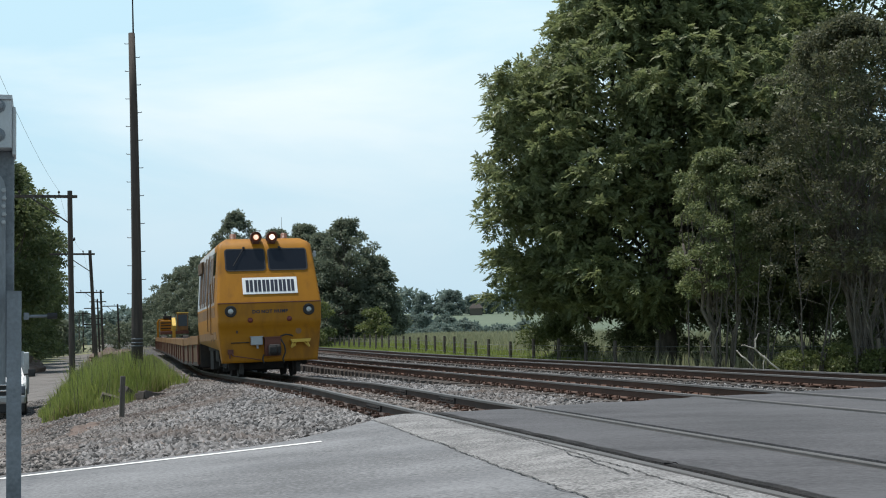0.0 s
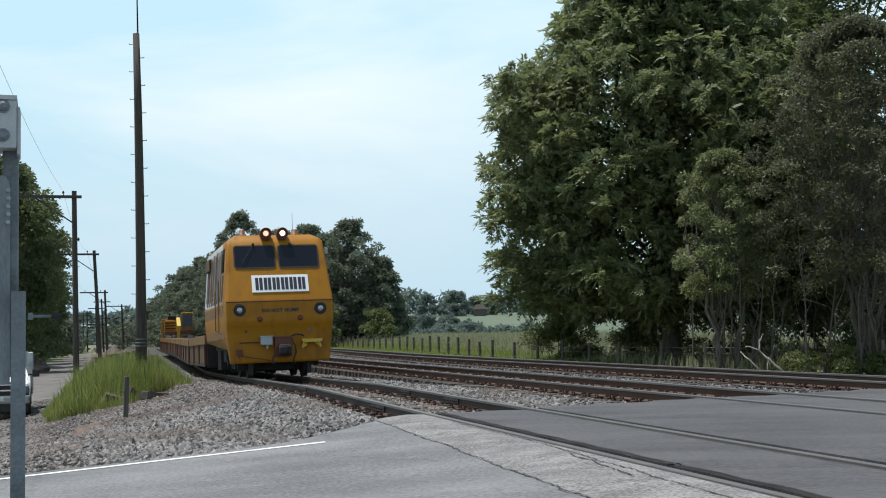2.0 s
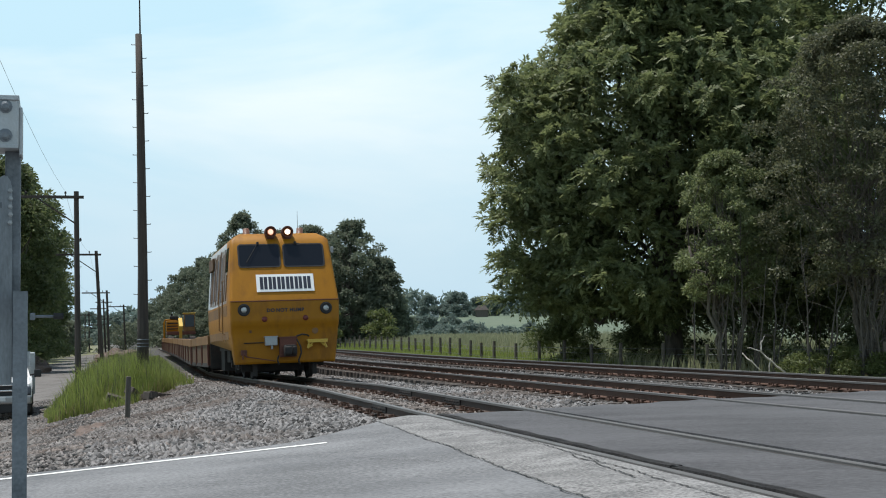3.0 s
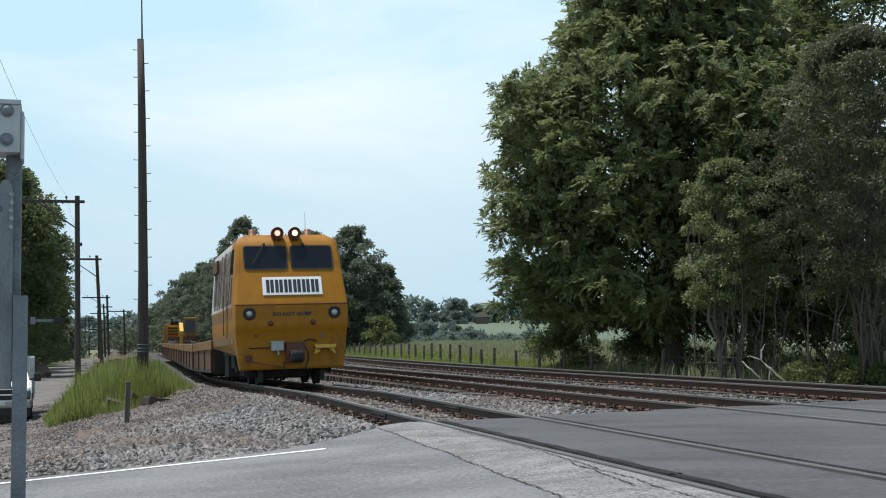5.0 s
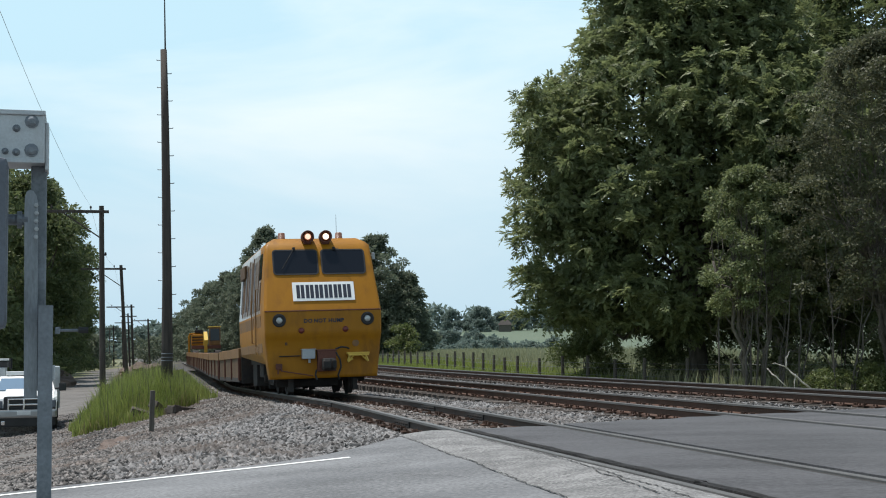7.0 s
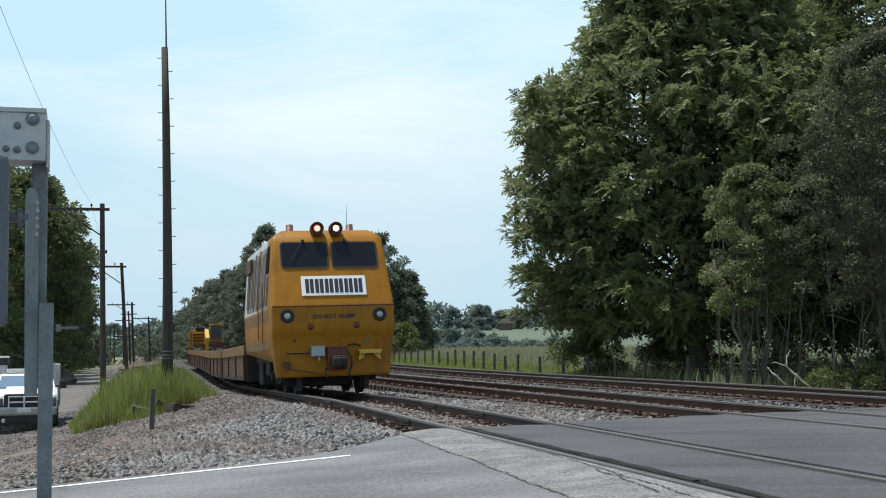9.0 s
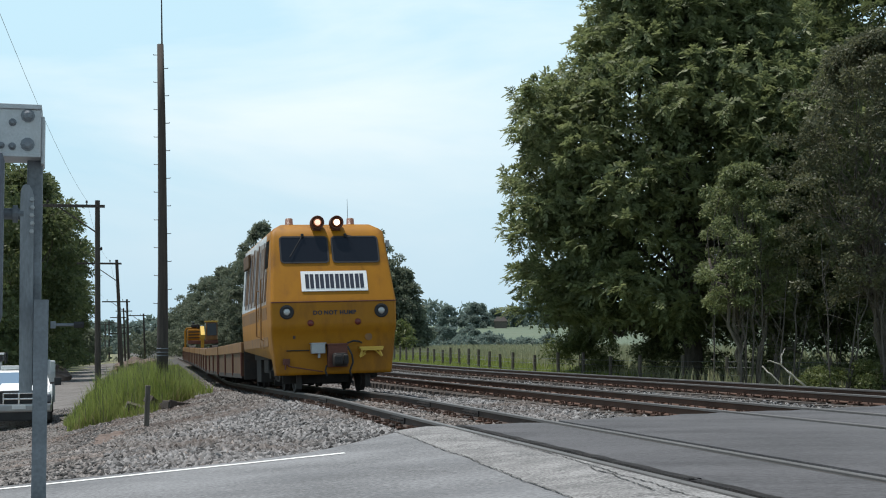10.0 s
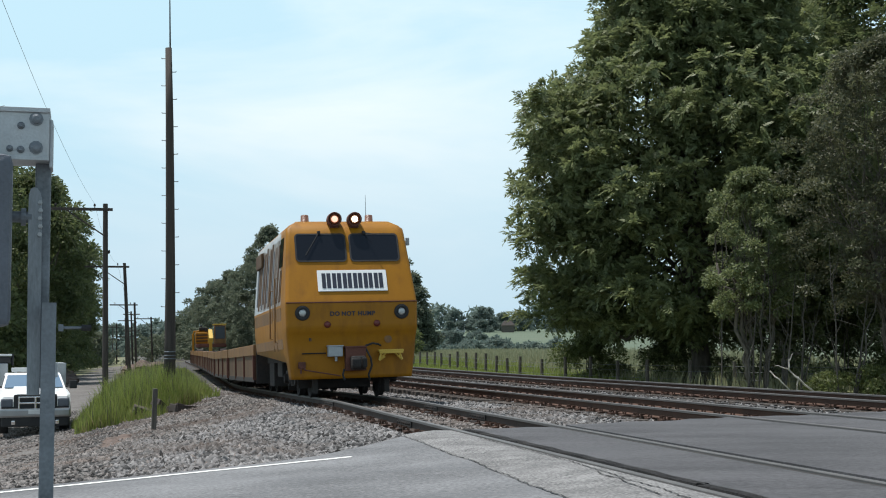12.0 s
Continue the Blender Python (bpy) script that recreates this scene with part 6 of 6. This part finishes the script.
build_gate()


# ---- pickup truck and trailer ----
TRUCK_WHEELS = []


def build_truck(x, y, rz):
    top = tagged(empty("pickup_truck", x, y, float(ground_z(x, y)) + 0.02, rz), "white service pickup truck with chrome bumper on the gravel lot", "truck")
    # y runs back from the front bumper
    bm = bmesh.new()
    prof = [(0.12, 0.64), (0.06, 0.95), (0.12, 1.10), (0.35, 1.22), (1.55, 1.30), (1.60, 1.30), (3.55, 1.30), (5.75, 1.32), (5.78, 0.60), (4.9, 0.55), (1.5, 0.50), (0.5, 0.62)]
    w = 0.98
    rows = []
    for xx, ins in ((-w, 0.0), (-w + 0.10, 0.0), (w - 0.10, 0.0), (w, 0.0)):
        drop = 0.07 if abs(xx) > 0.9 else 0.0
        rows.append([bm.verts.new((xx, yy + (0.10 if abs(xx) > 0.9 and yy < 0.3 else 0), zz - (drop if zz > 1.0 else 0))) for yy, zz in prof])
    n = len(prof)
    for a, c in zip(rows, rows[1:]):
        for i in range(n):
            bm.faces.new((a[i], a[(i + 1) % n], c[(i + 1) % n], c[i]))
    bm.faces.new(rows[0])
    bm.faces.new(rows[-1][::-1])
    part("body", bm, M_WHITE, top, "white painted body")
    bm = bmesh.new()
    cabp = [(1.45, 1.27), (2.15, 1.68), (2.45, 1.74), (3.6, 1.73), (3.85, 1.65), (3.95, 1.27)]
    a = [bm.verts.new((-0.92 + (z - 1.27) * 0.28, yy, z)) for yy, z in cabp]
    c = [bm.verts.new((0.92 - (z - 1.27) * 0.28, yy, z)) for yy, z in cabp]
    for i in range(6):
        bm.faces.new((a[i], a[(i + 1) % 6], c[(i + 1) % 6], c[i]))
    bm.faces.new(a[::-1])
    bm.faces.new(c)
    cab = part("cab", bm, M_WHITE, top, "white cab")
    bm = bmesh.new()
    vs = [bm.verts.new(q) for q in ((-0.84, 1.47, 1.31), (0.84, 1.47, 1.31), (0.74, 2.08, 1.665), (-0.74, 2.08, 1.665))]
    f = bm.faces.new(vs)
    g = bmesh.ops.extrude_face_region(bm, geom=[f])
    bmesh.ops.translate(bm, verts=[q for q in g["geom"] if isinstance(q, bmesh.types.BMVert)], vec=(0, -0.03, 0.022))
    part("windscreen", bm, M_CARGLASS, cab, "windscreen tinted with the blue of the reflected sky")
    bm = bmesh.new()
    box(bm, -0.62, 2.5, 1.77, 0.60, 2.85, 1.90, 0.03)
    for q in (-0.5, 0.0, 0.48):
        box(bm, q - 0.04, 2.55, 1.71, q + 0.04, 2.8, 1.79, 0.01)
    part("roof_light_bar", bm, M_PLATE, top, "pale roof light bar")
    # hood bulge, service body and its rack
    bm = bmesh.new()
    front = [bm.verts.new((x, 0.20, z)) for x, z in ((-0.60, 1.08), (0.60, 1.08), (0.50, 1.17), (-0.50, 1.17))]
    back = [bm.verts.new((x, 1.50, z)) for x, z in ((-0.66, 1.22), (0.66, 1.22), (0.56, 1.36), (-0.56, 1.36))]
    for a in range(4):
        bm.faces.new((front[a], front[(a + 1) % 4], back[(a + 1) % 4], back[a]))
    bm.faces.new(front[::-1])
    bm.faces.new(back)
    part("hood", bm, M_WHITE, top, "white raised hood")
    bm = bmesh.new()
    box(bm, -1.08, 4.05, 0.62, 1.08, 6.3, 1.62, 0.03)
    box(bm, -1.08, 4.05, 1.60, -0.70, 6.3, 2.02, 0.03)
    box(bm, 0.70, 4.05, 1.60, 1.08, 6.3, 2.02, 0.03)
    body = part("service_body", bm, M_GREYBOX, top, "grey service body with side lockers")
    for sgn in (-1, 1):
        bm = bmesh.new()
        box(bm, sgn * 1.082 - 0.006, 4.2, 0.80, sgn * 1.082 + 0.006, 6.1, 1.9, 0.002)
        part("locker_door", bm, M_GREYBOX, body)
    bm = bmesh.new()
    for q in (4.15, 6.1):
        tube(bm, (-1.15, q, 1.95), (-1.15, q, 2.32), 0.025, sides=8)
        tube(bm, (-0.55, q, 1.95), (-0.55, q, 2.32), 0.025, sides=8)
    box(bm, -1.42, 4.1, 2.02, -0.62, 6.2, 2.22, 0.03)
    part("load", bm, M_BLACK, top, "dark load on the rack")
    bm = bmesh.new()
    box(bm, -1.44, 4.1, 2.25, -0.58, 6.2, 2.31, 0.01)
    part("rack", bm, M_PLATE, top, "pale ladder rack")
    bm = bmesh.new()
    box(bm, -0.60, 0.015, 0.70, 0.60, 0.15, 1.16, 0.05)
    grille = part("grille", bm, M_BLACK, top, "black grille")
    for q in ((-0.47, -0.005, 1.06, 0.47, 0.06, 1.10), (-0.47, -0.005, 0.72, 0.47, 0.06, 0.76), (-0.45, -0.01, 0.885, 0.45, 0.06, 0.935), (-0.03, -0.01, 0.74, 0.03, 0.06, 1.08), (-0.48, 0.0, 0.72, -0.43, 0.06, 1.10), (0.43, 0.0, 0.72, 0.48, 0.06, 1.10)):
        bm = bmesh.new()
        box(bm, *q, 0.012)
        part("grille_bar", bm, M_CHROME, grille, "chrome grille bar")
    bm = bmesh.new()
    box(bm, -0.94, 0.05, 0.76, 0.94, 0.2, 0.81, 0.01)
    part("bumper_gap", bm, M_BLACK, top, "dark gap above the bumper")
    for sgn in (-1, 1):
        bm = bmesh.new()
        outline = [(0.46 + 0.56 * math.cos(radians(a)), 0.40 + 0.56 * math.sin(radians(a))) for a in range(8, 173, 12)] + [(0.46 + 0.47 * math.cos(radians(a)), 0.40 + 0.47 * math.sin(radians(a))) for a in range(172, 7, -12)]
        prism(bm, [(q - 0.46 + 1.02, z) for q, z in outline], -0.03, 0.03, Matrix(((0, 1, 0, sgn * 0.985), (1, 0, 0, 0), (0, 0, 1, 0), (0, 0, 0, 1))))
        part("wheel_arch", bm, M_BLACK, top, "black wheel arch flare")
        bm = bmesh.new()
        box(bm, min(sgn * 0.62, sgn * 0.95), 0.04, 0.80, max(sgn * 0.62, sgn * 0.95), 0.30, 1.04, 0.05)
        part("headlight", bm, M_DARKPAINT, top, "dark clear headlight")
    bm = bmesh.new()
    box(bm, -0.98, -0.10, 0.50, 0.98, 0.18, 0.76, 0.06)
    bumper = part("bumper", bm, M_BUMPER, top, "chrome front bumper")
    bm = bmesh.new()
    box(bm, -0.20, -0.118, 0.60, 0.20, -0.098, 0.72, 0.005)
    part("plate", bm, M_PLATE, bumper, "pale licence plate")
    bm = bmesh.new()
    box(bm, -0.93, -0.06, 0.24, 0.93, 0.2, 0.56, 0.04)
    part("air_dam", bm, M_BLACK, top, "black lower valance")
    for sgn in (-1, 1):
        bm = bmesh.new()
        box(bm, min(sgn * 0.55, sgn * 0.66), -0.08, 0.30, max(sgn * 0.55, sgn * 0.66), 0.0, 0.42, 0.02)
        part("tow_hook", bm, M_CHROME, top)
        bm = bmesh.new()
        box(bm, min(sgn * 1.04, sgn * 1.26), 1.60, 1.27, max(sgn * 1.04, sgn * 1.26), 1.70, 1.52, 0.03)
        tube(bm, (sgn * 0.86, 1.68, 1.33), (sgn * 1.08, 1.66, 1.36), 0.03, sides=8)
        part("mirror", bm, M_BLACK, top, "black door mirror")
        bm = bmesh.new()
        vs = [bm.verts.new((sgn * (0.925 - (z - 1.27) * 0.28), yy, z)) for yy, z in ((1.75, 1.34), (2.25, 1.65), (3.5, 1.65), (3.6, 1.34))]
        bm.faces.new(vs)
        part("side_window", bm, M_GLASS, cab, "dark side window")
        for yy in (1.02, 4.55):
            bm = bmesh.new()
            lathe(bm, [(0.26, -0.13), (0.37, -0.14), (0.40, -0.10), (0.40, 0.10), (0.37, 0.14), (0.26, 0.13)], 26, pose(0, 0, 0, 0, 90))
            wheel = part("wheel", bm, M_BLACK, top, "black tyre", smooth=True, m=pose(sgn * 0.86, yy, 0.40))
            bm = bmesh.new()
            lathe(bm, [(0.25, -0.11), (0.26, -0.10), (0.26, 0.12), (0.1, 0.13)], 18, pose(0, 0, 0, 0, 90))
            part("rim", bm, M_CHROME, wheel)
            TRUCK_WHEELS.append((wheel, sgn * 0.86, yy))
    return top


truck = build_truck(-13.86, 39.95, 18.0)


# ---- distant buildings and dirt heap ----
def far_house(x, y, w, roof, label):
    top = tagged(empty("farm_building", x, y, float(ground_z(x, y)) + 0.2), label, "building")
    bm = bmesh.new()
    box(bm, -w, -w * 0.6, -0.5, w, w * 0.6, 3.2)
    part("wall", bm, M_WHITE if roof is not M_ROOF_FAR else M_POST, top)
    bm = bmesh.new()
    prism(bm, [(-w - 0.5, 3.1), (w + 0.5, 3.1), (w * 0.55, 5.4), (-w * 0.55, 5.4)], -w * 0.75, w * 0.75)
    part("roof", bm, roof, top)


far_house(-7.5, 632, 2.2, M_PLATE, "distant small white-roofed farm building in the trees")
far_house(15.5, 632, 3.0, M_ROOF_FAR, "distant red-roofed farmhouse on the wooded hill")


def dirt_heap(s, v, r, h):
    x, y = xy(s, v)
    bm = bmesh.new()
    bmesh.ops.create_icosphere(bm, subdivisions=4, radius=1.0)
    for q in bm.verts:
        k = 1 + 0.35 * noise.noise(q.co * 2.2) + 0.12 * noise.noise(q.co * 7)
        q.co = Vector((q.co.x * r * k, q.co.y * r * 1.4 * k, q.co.z * h * k))
    tagged(part("earth_mound", bm, M_DIRT, m=pose(x, y, float(ground_z(x, y)) - 0.1)), "low mound of bare brown dirt beside the track", "mound")


M_DIRT = mat("brown_dirt", (0.125, 0.092, 0.076), 0.95, spread=0.4, scale=0.8, fine=8, bump=0.8, depth=0.1)
dirt_heap(100, -2.9, 2.3, 1.0)
dirt_heap(0.2, -4.75, 0.55, 0.17)
dirt_heap(-1.3, -4.9, 0.4, 0.13)
for k in range(5):
    dirt_heap(74 + 16 * k, -11.0 - 0.8 * k, 2.2, 1.5)


# ---- movement ----
# the truck stands, then rolls out towards the road: seconds, x, y, heading, metres rolled
TRUCK_ROWS = [(0.0, -13.86, 39.95, 18.0, 0.0), (9.9, -13.86, 39.95, 18.0, 0.0), (10.2, -13.85, 39.93, 18.0, 0.02), (10.5, -13.71, 39.57, 18.6, 0.42),
              (11.0, -13.42, 38.90, 19.6, 1.16), (11.5, -13.09, 38.20, 20.4, 1.94), (12.0, -12.74, 37.48, 21.0, 2.75)]


def motions():
    walk(truck, [(t, pose(x, y, float(ground_z(x, y)) + 0.02, 0, 0, rz)) for t, x, y, rz, _ in TRUCK_ROWS])
    for ob, x, y in TRUCK_WHEELS:
        walk(ob, [(t, pose(x, y, 0.40, math.degrees(way / 0.40))) for t, _, _, _, way in TRUCK_ROWS])
    walk(power_car, [(t, car_pose(s, s + 4.0)) for t, s in TRAIN_S])
    start = CAB_LEN + 0.35
    for car, length in GONDOLAS:
        walk(car, [(t, car_pose(s + start, s + start + length)) for t, s in TRAIN_S])
        last = start
        start += length + 0.40
    walk(excavator, [(t, car_pose(s + last + 1.0, s + last + 8.0) @ pose(-0.1, 3.2, 0.80)) for t, s in TRAIN_S])
    for ob, y, r in WHEELS:
        walk(ob, [(t, pose(0, y, r, math.degrees((TRAIN_S[0][1] - s) / r))) for t, s in TRAIN_S])


motions()
